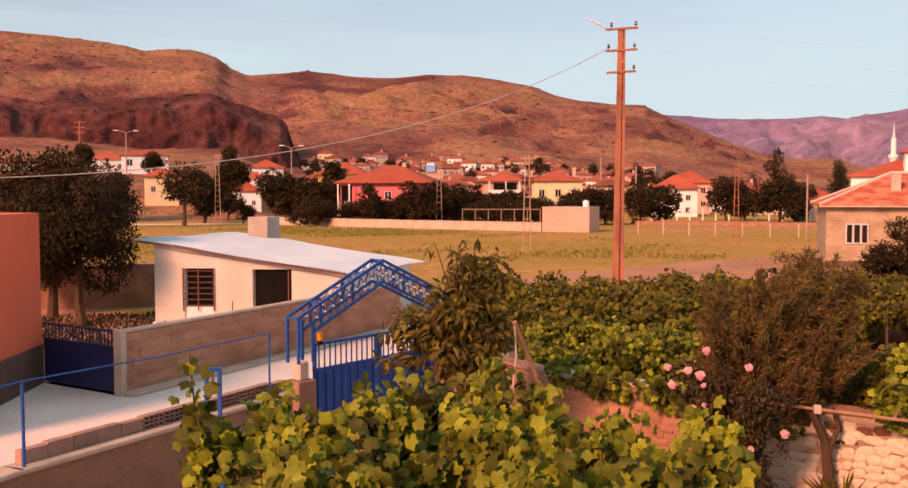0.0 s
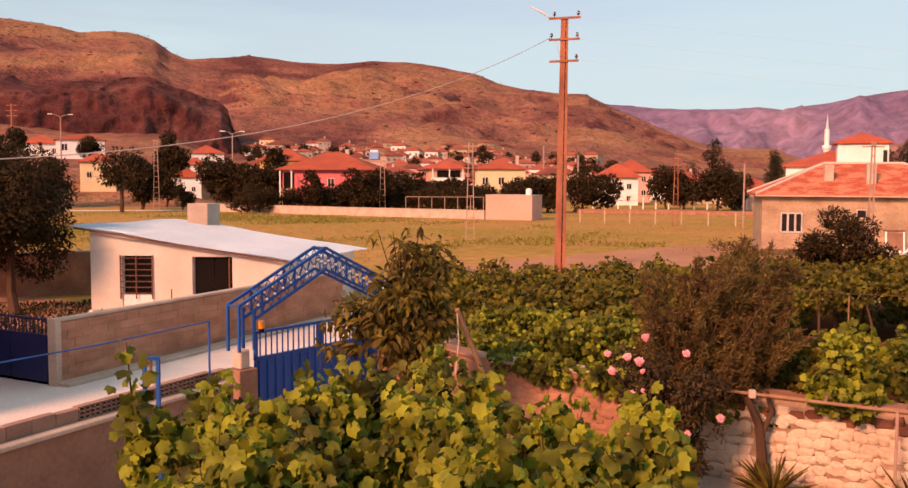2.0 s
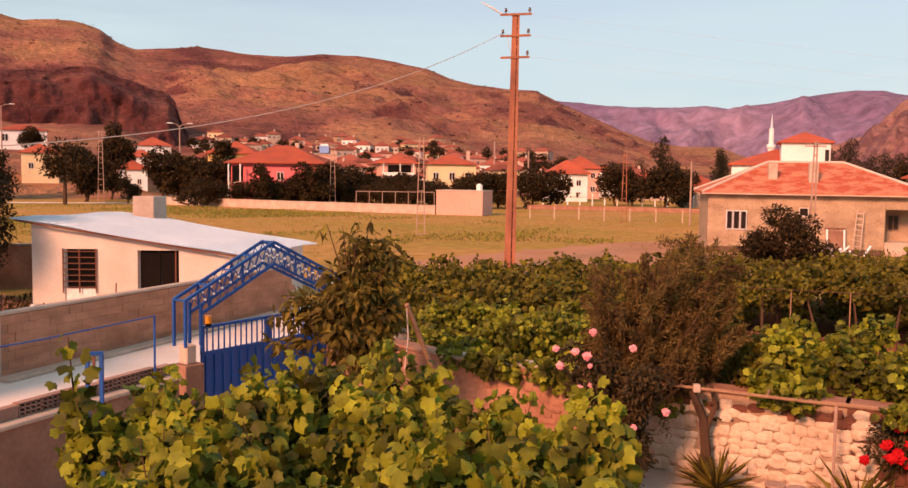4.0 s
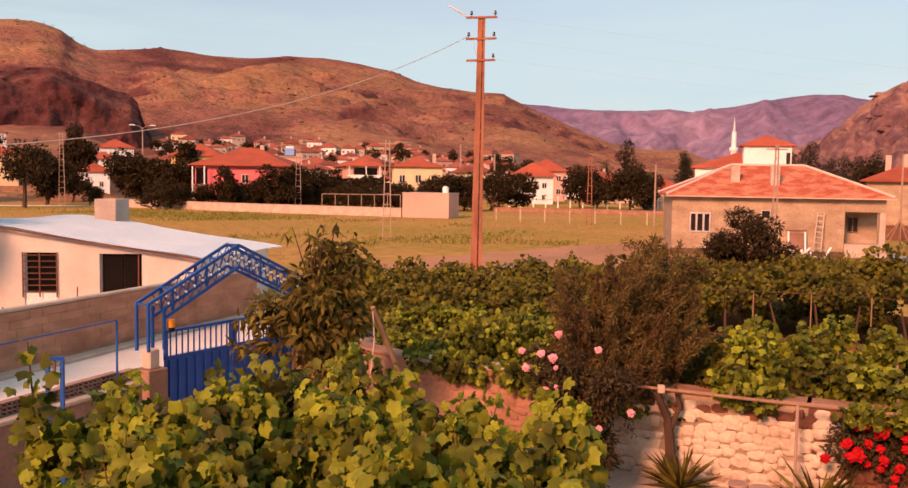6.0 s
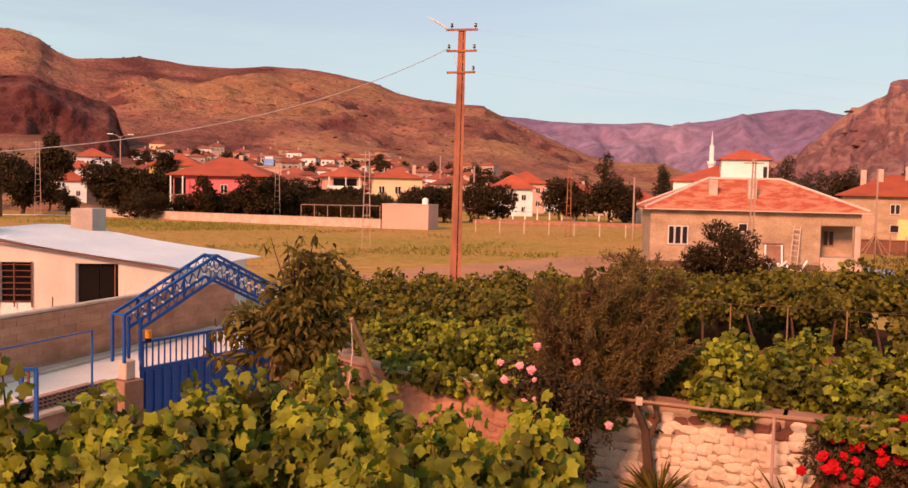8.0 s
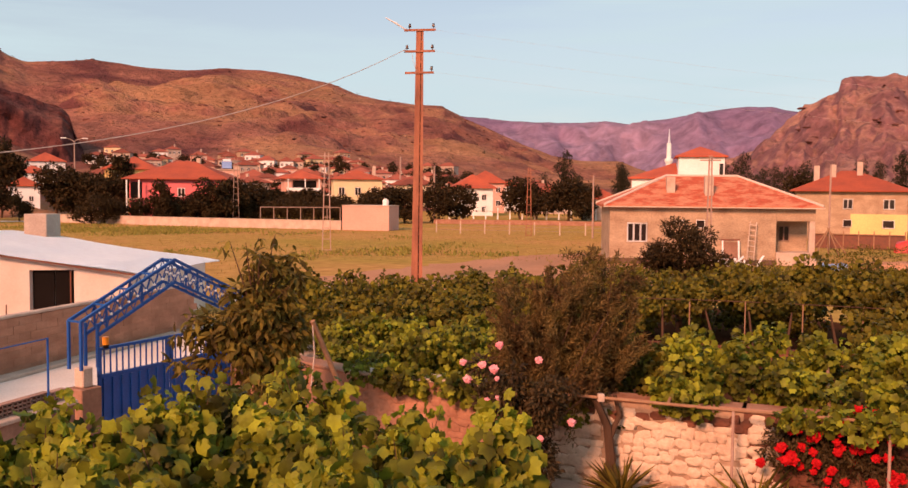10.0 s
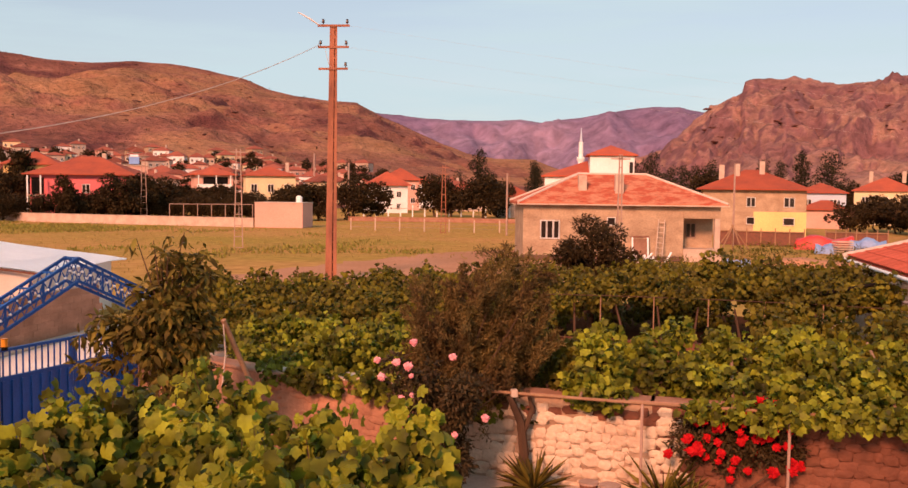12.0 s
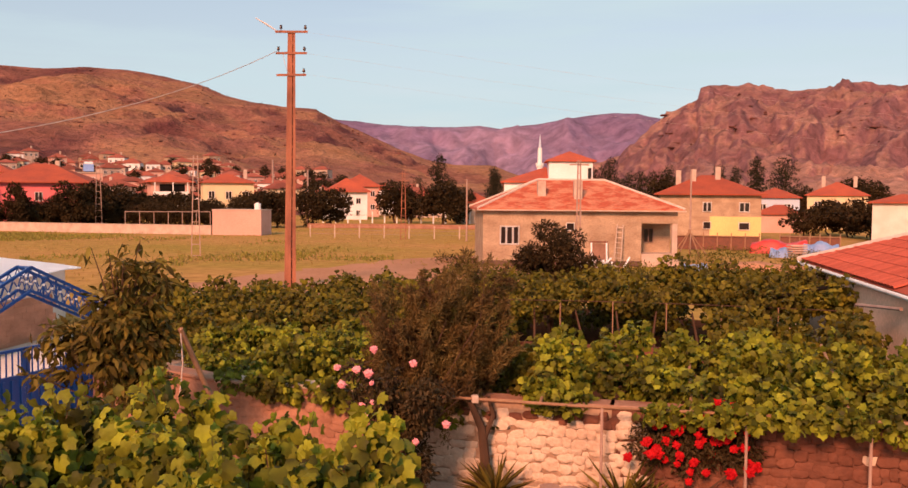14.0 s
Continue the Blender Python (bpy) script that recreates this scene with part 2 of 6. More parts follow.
M = dict(
    ground=mat("dry_ground", (0.30, 0.205, 0.055), (0.42, 0.22, 0.085), scale=0.07, fine=1.6, bump=0.6, dist=0.15, spread=0.3, grainy=0.3, stretch=(0.6, 1, 1)),
    dirt=mat("bare_earth", (0.46, 0.235, 0.15), (0.36, 0.18, 0.105), scale=0.25, fine=4, bump=0.5, dist=0.06),
    field_weeds=mat("field_weeds", (0.19, 0.185, 0.032), (0.27, 0.21, 0.055), scale=0.1, fine=2, bump=0, island=0.35, translucent=0.35),
    field_grass=mat("field_grass", (0.32, 0.235, 0.06), (0.46, 0.29, 0.10), scale=0.08, fine=2, bump=0, island=0.25, translucent=0.5),
    concrete=mat("street_concrete", (0.74, 0.655, 0.60), (0.60, 0.50, 0.44), scale=0.5, fine=25, bump=0.2),
    plaster=mat("shed_plaster", (0.70, 0.64, 0.58), (0.58, 0.48, 0.41), scale=0.9, fine=14, bump=0.08, grainy=0.05),
    block=mat("grey_block", (0.52, 0.255, 0.165), (0.31, 0.14, 0.086), scale=1.2, fine=22, bump=0.4, each=0.10, stretch=(1, 1, 3)),
    mortar=mat("mortar", (0.37, 0.19, 0.125), scale=2, fine=30, bump=0.3),
    coping=mat("coping_cement", (0.55, 0.42, 0.34), (0.40, 0.29, 0.23), scale=1.5, fine=25, bump=0.3),
    render_brown=mat("rough_render", (0.33, 0.175, 0.12), (0.21, 0.105, 0.07), scale=1.6, fine=14, bump=0.45, dist=0.03),
    orange=mat("orange_paint", (0.80, 0.16, 0.085), (0.72, 0.135, 0.07), scale=0.5, fine=20, bump=0.04, grainy=0.03),
    plinth=mat("plinth_cement", (0.16, 0.09, 0.07), scale=1.5, fine=20, bump=0.5),
    sheet=mat("galvanised_sheet", (0.78, 0.90, 0.99), (0.68, 0.81, 0.92), rough=0.45, metal=0.0, scale=0.6, fine=5, bump=0.02, grainy=0.03),
    blue=mat("blue_paint", (0.008, 0.085, 0.34), (0.007, 0.058, 0.23), rough=0.45, scale=2, fine=30, bump=0.05),
    navy=mat("navy_gate_paint", (0.02, 0.025, 0.11), (0.015, 0.018, 0.07), rough=0.5, scale=1.5, fine=20, bump=0.1),
    # near-black of real black parts, and of plates that paint shade into openings
    dark=mat("black_and_opening_shade", (0.010, 0.007, 0.006), rough=0.9, scale=2, bump=0),
    iron=mat("rusty_iron", (0.20, 0.07, 0.04), (0.12, 0.05, 0.035), rough=0.7, scale=4, fine=40, bump=0.2),
    grey_iron=mat("weathered_galvanised", (0.40, 0.27, 0.22), (0.30, 0.18, 0.14), rough=0.6, scale=3, bump=0.1),
    pole=mat("rusted_steel", (0.40, 0.145, 0.078), (0.17, 0.058, 0.035), rough=0.75, scale=2.2, fine=30, bump=0.25, stretch=(1, 1, 0.3)),
    ceramic=mat("brown_porcelain", (0.06, 0.025, 0.02), rough=0.25, bump=0),
    wire=mat("aluminium_wire", (0.55, 0.45, 0.40), rough=0.5, bump=0),
    white=mat("white_paint", (0.80, 0.80, 0.80), (0.70, 0.67, 0.65), scale=0.5, fine=15, bump=0.08),
    cream=mat("cream_paint", (0.72, 0.58, 0.36), (0.62, 0.48, 0.30), scale=0.4, fine=10, bump=0.08),
    warm_plaster=mat("warm_plaster", (0.78, 0.52, 0.38), (0.62, 0.39, 0.27), scale=0.8, fine=12, bump=0.15),
    yellow=mat("yellow_paint", (0.80, 0.56, 0.23), (0.70, 0.47, 0.20), scale=0.4, fine=10, bump=0.08),
    pink=mat("pink_paint", (0.72, 0.17, 0.18), (0.62, 0.13, 0.14), scale=0.3, fine=10, bump=0.08),
    salmon=mat("salmon_paint", (0.62, 0.36, 0.29), (0.54, 0.30, 0.24), scale=0.4, fine=10, bump=0.08),
    bluewall=mat("pale_blue_paint", (0.48, 0.55, 0.66), (0.42, 0.47, 0.56), scale=0.4, fine=10, bump=0.08),
    housewall=mat("bare_block_wall", (0.44, 0.315, 0.215), (0.315, 0.21, 0.14), scale=0.9, fine=9, bump=0.4, spread=0.3, grainy=0.22, stretch=(1, 1, 1.6)),
    roof=mat("terracotta_tile", (0.40, 0.088, 0.045), (0.30, 0.07, 0.042), scale=0.5, fine=6, bump=0.4, each=0.15, spread=0.3),
    roof_worn=mat("patched_terracotta", (0.40, 0.085, 0.045), (0.50, 0.19, 0.11), scale=1.1, fine=5, bump=0.5, spread=0.16, grainy=0.25, stretch=(1, 1.3, 3)),
    roof_old=mat("weathered_terracotta", (0.29, 0.075, 0.045), (0.21, 0.07, 0.05), scale=0.4, fine=3, bump=0.2, each=0.3),
    tile=mat("terracotta_tile_near", (0.46, 0.10, 0.06), (0.38, 0.075, 0.045), scale=1.5, fine=14, bump=0.2, each=0.16),
    mortar_cap=mat("ridge_mortar", (0.62, 0.50, 0.42), (0.5, 0.38, 0.32), scale=2, fine=15, bump=0.3),
    glass=mat("window_glass", (0.03, 0.02, 0.018), rough=0.12, scale=1, bump=0),
    brick=mat("clay_brick", (0.38, 0.22, 0.17), (0.28, 0.15, 0.11), scale=3, fine=25, bump=0.3, each=0.15),
    soil=mat("garden_soil", (0.075, 0.030, 0.016), (0.045, 0.02, 0.011), scale=0.8, fine=9, bump=0.6, dist=0.05),
    earth_stone=mat("bare_field_stone", (0.21, 0.084, 0.052), (0.12, 0.046, 0.031), scale=1.8, fine=12, bump=0.6, each=0.16, dist=0.04),
    stone=mat("limewashed_stone", (0.66, 0.52, 0.40), (0.47, 0.32, 0.23), spread=0.4, scale=1.6, fine=16, bump=0.8, each=0.05, dist=0.03),
    lime_core=mat("limewash", (0.42, 0.285, 0.20), (0.26, 0.155, 0.10), spread=0.35, scale=2.6, fine=12, bump=0.6, dist=0.04),
    earth_render=mat("earth_plaster", (0.40, 0.205, 0.135), (0.25, 0.115, 0.074), spread=0.45, scale=1.6, fine=14, bump=0.6, each=0.06, dist=0.03),
    stone_core=mat("earth_mortar", (0.17, 0.070, 0.045), (0.115, 0.046, 0.031), scale=2, fine=12, bump=0.6, dist=0.04),
    bark=mat("bark", (0.10, 0.055, 0.035), (0.065, 0.035, 0.022), scale=5, fine=40, bump=0.6, stretch=(1, 1, 0.3)),
    wood=mat("grey_timber", (0.34, 0.20, 0.12), (0.24, 0.13, 0.08), scale=3, fine=30, bump=0.3),
    # dark second tone and wide variation put shaded gaps into the leaf colour
    vine=mat("vine_leaf", (0.22, 0.238, 0.021), (0.046, 0.045, 0.008), rough=0.5, scale=2.6, fine=25, bump=0.15, island=0.65, translucent=0.25, spread=0.32),
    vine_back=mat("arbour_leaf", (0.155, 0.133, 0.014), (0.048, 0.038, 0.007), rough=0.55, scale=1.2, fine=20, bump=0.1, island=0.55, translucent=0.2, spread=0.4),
    cherry=mat("cherry_leaf", (0.20, 0.155, 0.028), (0.052, 0.034, 0.011), rough=0.6, scale=2.2, fine=20, bump=0.1, island=0.55, translucent=0.3, spread=0.4),
    olive=mat("shrub_leaf", (0.17, 0.115, 0.036), (0.085, 0.048, 0.021), rough=0.65, scale=1.6, fine=20, bump=0.1, island=0.5, translucent=0.25, spread=0.35),
    # paler copy of the vine colour: sunlit tops painted onto the topmost leaves
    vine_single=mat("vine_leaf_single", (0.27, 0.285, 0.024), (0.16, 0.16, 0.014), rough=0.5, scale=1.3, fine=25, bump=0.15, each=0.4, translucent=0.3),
    tree=mat("tree_leaf", (0.05, 0.031, 0.011), (0.028, 0.017, 0.007), rough=0.7, scale=0.4, fine=5, bump=0, island=0.5, translucent=0.15),
    conifer=mat("poplar_leaf", (0.035, 0.03, 0.014), (0.022, 0.02, 0.010), rough=0.8, scale=0.4, fine=5, bump=0, island=0.4, translucent=0.1),
    rose=mat("pink_petal", (0.86, 0.26, 0.30), (0.80, 0.42, 0.44), rough=0.6, scale=9, fine=40, bump=0, island=0.3, translucent=0.2),
    rose_leaf=mat("rose_leaf", (0.078, 0.052, 0.020), (0.034, 0.021, 0.011), rough=0.6, scale=2, fine=20, bump=0.1, island=0.45, translucent=0.15),
    red=mat("red_petal", (0.56, 0.015, 0.016), (0.40, 0.008, 0.012), rough=0.6, scale=9, fine=40, bump=0, island=0.3, translucent=0.2),
    tarp_red=mat("red_tarpaulin", (0.60, 0.05, 0.04), rough=0.5, scale=1, fine=6, bump=0.3, dist=0.08),
    tarp_blue=mat("blue_tarpaulin", (0.22, 0.33, 0.55), (0.16, 0.24, 0.45), rough=0.5, scale=1, fine=6, bump=0.3, dist=0.08),
    amber=mat("amber_plastic", (0.85, 0.30, 0.03), rough=0.3, bump=0),
    hill=land_mat("hill_grass", (0.335, 0.160, 0.086), (0.27, 0.110, 0.076), (0.125, 0.045, 0.042), 150.0, 0.22, 1.0, 4.0, (0.42, 0.52, 0.64)),
    rocks=mat("red_rock", (0.17, 0.068, 0.052), (0.11, 0.042, 0.035), scale=0.05, fine=0.5, bump=0.8, dist=2.0, island=0.3),
    cliff=land_mat("dark_cliff", (0.155, 0.060, 0.048), (0.095, 0.032, 0.029), (0.055, 0.018, 0.018), 34.0, 0.28, 0.8, 2.5, (0.38, 0.53, 0.75), (1, 1, 1.4), 0.1),
    # blue-purple distance haze is mixed into these rock colours
    far=land_mat("haze_tinted_rock", (0.225, 0.150, 0.215), (0.20, 0.132, 0.20), (0.17, 0.108, 0.175), 420.0, 0.02, 0.45, 20.0, (0.40, 0.5, 0.62), (1, 1, 0.5), 0.05),
    right_hill=land_mat("red_rock_hill", (0.36, 0.185, 0.135), (0.28, 0.135, 0.112), (0.20, 0.092, 0.092), 150.0, 0.12, 0.9, 6.0, (0.40, 0.5, 0.62)),
)

for k in ("soil", "ground", "dirt"):
    M[k].node_tree.nodes["Principled BSDF"].inputs["Specular IOR Level"].default_value = 0.0


# ---- builders ----
def polar(az, d, z=0.0):
    """A place at d metres from the foot of the view point, az degrees to the left of +y."""
    return Vector((-d * math.sin(radians(az)), d * math.cos(radians(az)), z))


def mesh_of(bm, name, material):
    me = bpy.data.meshes.new(name)
    bmesh.ops.recalc_face_normals(bm, faces=bm.faces)
    bm.to_mesh(me)
    bm.free()
    me.materials.append(material)
    return me


def part(name, bm, material, parent=None, label=""):
    ob = new(name, bm if isinstance(bm, bpy.types.Mesh) else mesh_of(bm, name, material))
    if parent is not None:
        ob.parent = parent
    return tagged(ob, label)


def thing(name, label, category, m=None, group="", kind=""):
    ob = tagged(new(name), label, category, group, kind)
    ob.empty_display_size = 0.2
    if m is not None:
        ob.matrix_basis = m
    return ob


def block(bm, size, centre, turn=None, bevel=0.0):
    """A box of that size about its centre."""
    m = Matrix.Translation(centre) @ (turn or Matrix()) @ Matrix.Diagonal((*size, 1))
    vs = bmesh.ops.create_cube(bm, size=1, matrix=m)["verts"]
    if bevel:
        es = list({e for v in vs for e in v.link_edges})
        bmesh.ops.bevel(bm, geom=es, offset=bevel, segments=1, affect="EDGES")
    return bm


def box(size, centre, turn=None, bevel=0.0):
    return block(bmesh.new(), size, centre, turn, bevel)


def rod(bm, a, b, r, r2=None, n=8):
    """A round bar from a to b."""
    a, b = Vector(a), Vector(b)
    d = b - a
    m = Matrix.Translation((a + b) / 2) @ d.to_track_quat("Z", "Y").to_matrix().to_4x4()
    bmesh.ops.create_cone(bm, cap_ends=True, segments=n, radius1=r, radius2=r if r2 is None else r2, depth=d.length, matrix=m)
    return bm


def rods(pairs, r, n=8):
    bm = bmesh.new()
    for a, b in pairs:
        rod(bm, a, b, r, n=n)
    return bm


def path_rod(points, radii, n=7):
    """One tube along a line of points, with a radius at each."""
    bm = bmesh.new()
    pts = [Vector(p) for p in points]
    rings = []
    side = None
    for k, p in enumerate(pts):
        d = (pts[min(k + 1, len(pts) - 1)] - pts[max(k - 1, 0)]).normalized()
        if side is None:
            side = d.orthogonal().normalized()
        side = (side - d * side.dot(d)).normalized()
        up = d.cross(side)
        rings.append([bm.verts.new(p + radii[k] * (side * math.cos(6.2832 * i / n) + up * math.sin(6.2832 * i / n))) for i in range(n)])
    for lo, hi in zip(rings, rings[1:]):
        for i in range(n):
            bm.faces.new((lo[i], lo[(i + 1) % n], hi[(i + 1) % n], hi[i]))
    bm.faces.new(rings[0][::-1])
    bm.faces.new(rings[-1])
    return bm


def beam(bm, a, b, w, h):
    """A square bar from a to b, w wide and h high."""
    a, b = Vector(a), Vector(b)
    d = b - a
    q = d.to_track_quat("Y", "Z").to_matrix().to_4x4()
    return block(bm, (w, d.length, h), (a + b) / 2, q)


def prism(outline, z0, z1):
    """An upright prism over a plan outline."""
    bm = bmesh.new()
    low = [bm.verts.new((x, y, z0)) for x, y in outline]
    top = [bm.verts.new((x, y, z1)) for x, y in outline]
    bm.faces.new(top)
    bm.faces.new(low[::-1])
    for k in range(len(outline)):
        j = (k + 1) % len(outline)
        bm.faces.new((low[k], low[j], top[j], top[k]))
    return bm


def wall_frame(a, b):
    """The pose at a, with x along the wall to b, and the wall's length."""
    d = Vector((b[0] - a[0], b[1] - a[1], 0))
    return pose(a[0], a[1], 0, 0, 0, math.degrees(math.atan2(d.y, d.x))), d.length


# leaf outlines, tip along +y, about one unit long: (x, y, lift)
GRAPE = [(0, 0.04, 0.02), (0.26, -0.12, -.06), (0.50, 0.10, -.12), (0.44, 0.30, 0), (0.52, 0.56, -.14), (0.30, 0.68, 0), (0, 0.98, -.16),
         (-0.30, 0.68, 0), (-0.52, 0.56, -.14), (-0.44, 0.30, 0), (-0.50, 0.10, -.12), (-0.26, -0.12, -.06)]
OVAL = [(0, 0, 0), (0.15, 0.25, .04), (0.17, 0.55, .03), (0, 1.0, -.12), (-0.17, 0.55, .03), (-0.15, 0.25, .04)]
SPRIG = [(0, 0, 0), (0.22, 0.5, .05), (0, 1.0, -.05), (-0.22, 0.5, .05)]


def leaf_mesh(name, shape, material):
    bm = bmesh.new()
    c = bm.verts.new((0, 0.35, 0.05))
    vs = [bm.verts.new(p) for p in shape]
    for k in range(len(vs)):
        bm.faces.new((c, vs[k], vs[(k + 1) % len(vs)]))
    return mesh_of(bm, name, material)


def leaf_turns(rng, n, out, droop, face=(0, 0, 0.9)):
    """Rotations of n leaves: tips along out and down by droop, faces towards face and outward."""
    tip = out + rng.normal(0, 0.75, (n, 3))
    tip[:, 2] -= droop
    tip /= np.linalg.norm(tip, axis=1)[:, None]
    up = rng.normal(0, 0.6, (n, 3)) + out * 0.6 + np.array(face)
    side = np.cross(tip, up)
    side /= np.linalg.norm(side, axis=1)[:, None] + 1e-9
    return side, tip, np.cross(side, tip)


def foliage(name, places, out, shape, size, droop, material, parent=None, seed=1, spread=0.35, face=(0, 0, 0.9)):
    """Many leaves in one mesh, a leaf at each place, facing out."""
    rng = np.random.default_rng(seed)
    n = len(places)
    side, tip, up = leaf_turns(rng, n, out, droop, face)
    s = size * rng.uniform(1 - spread, 1 + spread, n)[:, None, None]
    pts = np.array(shape)
    if len(pts) > 5:
        pts = np.vstack([(0, 0.35, 0.05), pts])
        k = len(pts) - 1
        tri = np.array([(0, 1 + i, 1 + (i + 1) % k) for i in range(k)])
    else:
        tri = np.array([(0, 1, 2), (0, 2, 3)])
    v = places[:, None, :] + s * (pts[None, :, 0:1] * side[:, None] + pts[None, :, 1:2] * tip[:, None] + pts[None, :, 2:3] * up[:, None])
    f = tri[None] + (np.arange(n) * len(pts))[:, None, None]
    me = bpy.data.meshes.new(name)
    nf = n * len(tri)
    me.vertices.add(n * len(pts))
    me.vertices.foreach_set("co", v.reshape(-1).astype(np.float32))
    me.loops.add(nf * 3)
    me.loops.foreach_set("vertex_index", f.reshape(-1).astype(np.int32))
    me.polygons.add(nf)
    me.polygons.foreach_set("loop_start", np.arange(0, nf * 3, 3, dtype=np.int32))
    me.update(calc_edges=True)
    me.materials.append(material)
    return part(name, me, material, parent)


def crown_places(rng, clumps, n):
    """n places on and in clumps (x, y, z, rx, ry, rz), with their outward directions."""
    c = np.array(clumps, float)
    w = c[:, 3] * c[:, 4] + c[:, 4] * c[:, 5]
    k = rng.choice(len(c), n, p=w / w.sum())
    d = rng.normal(0, 1, (n, 3))
    d /= np.linalg.norm(d, axis=1)[:, None]
    r = rng.uniform(0.35, 1.0, n) ** 0.5 * rng.normal(1, 0.10, n)
    return c[k, :3] + d * c[k, 3:] * r[:, None], d


def clumps_in(rng, centre, radii, count, size):
    """Clumps scattered through an ellipsoid crown, denser outside, of uneven size."""
    out = []
    for _ in range(count):
        d = Vector(rng.normal(0, 1, 3)).normalized()
        r = rng.uniform(0.3, 1.0) ** 0.6
        s = size * rng.uniform(0.6, 1.3)
        out.append((centre[0] + d.x * radii[0] * r, centre[1] + d.y * radii[1] * r, centre[2] + d.z * radii[2] * r, s, s, s * 0.8))
    return out


def tree(name, label, foot, height, width, seed, leaves=1600, leaf=0.35, material=None, trunk=0.3, group="", category="tree", shape=OVAL, droop=0.3):
    """A tapered trunk with limbs and a crown of leaf clumps."""
    rng = np.random.default_rng(seed)
    t = thing(name, label, category, Matrix.Translation(foot), group)
    cz, rz = height * (1 + trunk) / 2, height * (1 - trunk) / 2
    cl = clumps_in(rng, (0, 0, cz), (width * 0.42, width * 0.42, rz * 0.86), max(24, int(width * 5)), min(width, rz * 2) * 0.19)
    bm = path_rod([(0, 0, -0.1), (0.04 * width * rng.normal(), 0.03 * width, height * trunk * 1.1), (0, 0, height * 0.8)],
                  [0.035 * height, 0.025 * height, 0.008 * height])
    for c in cl[:7]:
        rod(bm, (0, 0, min(c[2] * 0.75, height * 0.55)), c[:3], 0.012 * height, 0.004 * height, 5)
    part("trunk", bm, M["bark"], t)
    p, d = crown_places(rng, cl, leaves)
    foliage("crown", p, d, shape, leaf, droop, material or M["tree"], t, seed)
    return t


def poplar(label, foot, height, width, seed, leaves=4200):
    rng = np.random.default_rng(seed)
    t = thing("poplar_tree", label, "tree", Matrix.Translation(foot), "poplars")
    cl = []
    for k in range(26):
        f = k / 25
        w = width * 0.5 * (math.sin(math.pi * min(1, 0.14 + 0.80 * f)) ** 0.42) * rng.uniform(0.8, 1.1)
        a = rng.uniform(0, 6.28)
        cl.append((0.4 * w * math.cos(a), 0.4 * w * math.sin(a), height * (0.08 + 0.9 * f), w * 0.7, w * 0.7, height * 0.06))
    part("trunk", path_rod([(0, 0, 0), (0, 0, height * 0.9)], [0.02 * height, 0.005 * height]), M["bark"], t)
    p, d = crown_places(rng, cl, leaves)
    foliage("crown", p, d + np.array((0, 0, 0.7)), OVAL, height * 0.03, -0.3, M["conifer"], t, seed)
    return t


def hip_roof(w, d, h, eave, slope_ends=True, thick=0.12):
    """A hip roof over w x d, eaves out by eave, h high, with a board below."""
    bm = bmesh.new()
    x, y = w / 2 + eave, d / 2 + eave
    r = max(x - y, 0.05) if slope_ends else x
    ry = max(y - x, 0.0) if slope_ends else 0.0
    base = [bm.verts.new(v) for v in ((-x, -y, 0), (x, -y, 0), (x, y, 0), (-x, y, 0))]
    low = [bm.verts.new((v.co.x, v.co.y, -thick)) for v in base]
    a, b = bm.verts.new((-r, -ry, h)), bm.verts.new((r, ry, h))
    if w >= d:
        faces = ((base[0], base[1], b, a), (base[1], base[2], b), (base[2], base[3], a, b), (base[3], base[0], a))
    else:
        faces = ((base[0], base[1], a), (base[1], base[2], b, a), (base[2], base[3], b), (base[3], base[0], a, b))
    for f in faces:
        bm.faces.new(f)
    for k in range(4):
        j = (k + 1) % 4
        bm.faces.new((low[k], low[j], base[j], base[k]))
    bm.faces.new(low[::-1])
    return bm


def window(parent, x, z, w, h, y, panes=2, frame_mat="white", arch=False):
    """A framed window in a wall whose outer face is at y, looking to -y."""
    fr = bmesh.new()
    t = min(0.09, w * 0.09)
    xs = [x - w / 2, x - w / 2 + t]
    for k in range(1, panes):
        m = x - w / 2 + w * k / panes
        xs += [m - t * 0.7, m + t * 0.7]
    xs += [x + w / 2 - t, x + w / 2]
    zs = [z - h / 2, z - h / 2 + t, z + h / 2 - t, z + h / 2]
    vs = [[fr.verts.new((a, y - 0.07, b)) for a in xs] for b in zs]
    for j in range(3):
        for i in range(len(xs) - 1):
            if j != 1 or i % 2 == 0:
                fr.faces.new((vs[j][i], vs[j][i + 1], vs[j + 1][i + 1], vs[j + 1][i]))
    bmesh.ops.solidify(fr, geom=fr.faces[:], thickness=-0.08)
    wob = part("window", fr, M[frame_mat], parent)
    for k in range(panes):
        part("pane", box((w / panes - t, 0.015, h - 2 * t), (x - w / 2 + w * (k + 0.5) / panes, y - 0.01, z)), M["glass"], wob)
    return wob


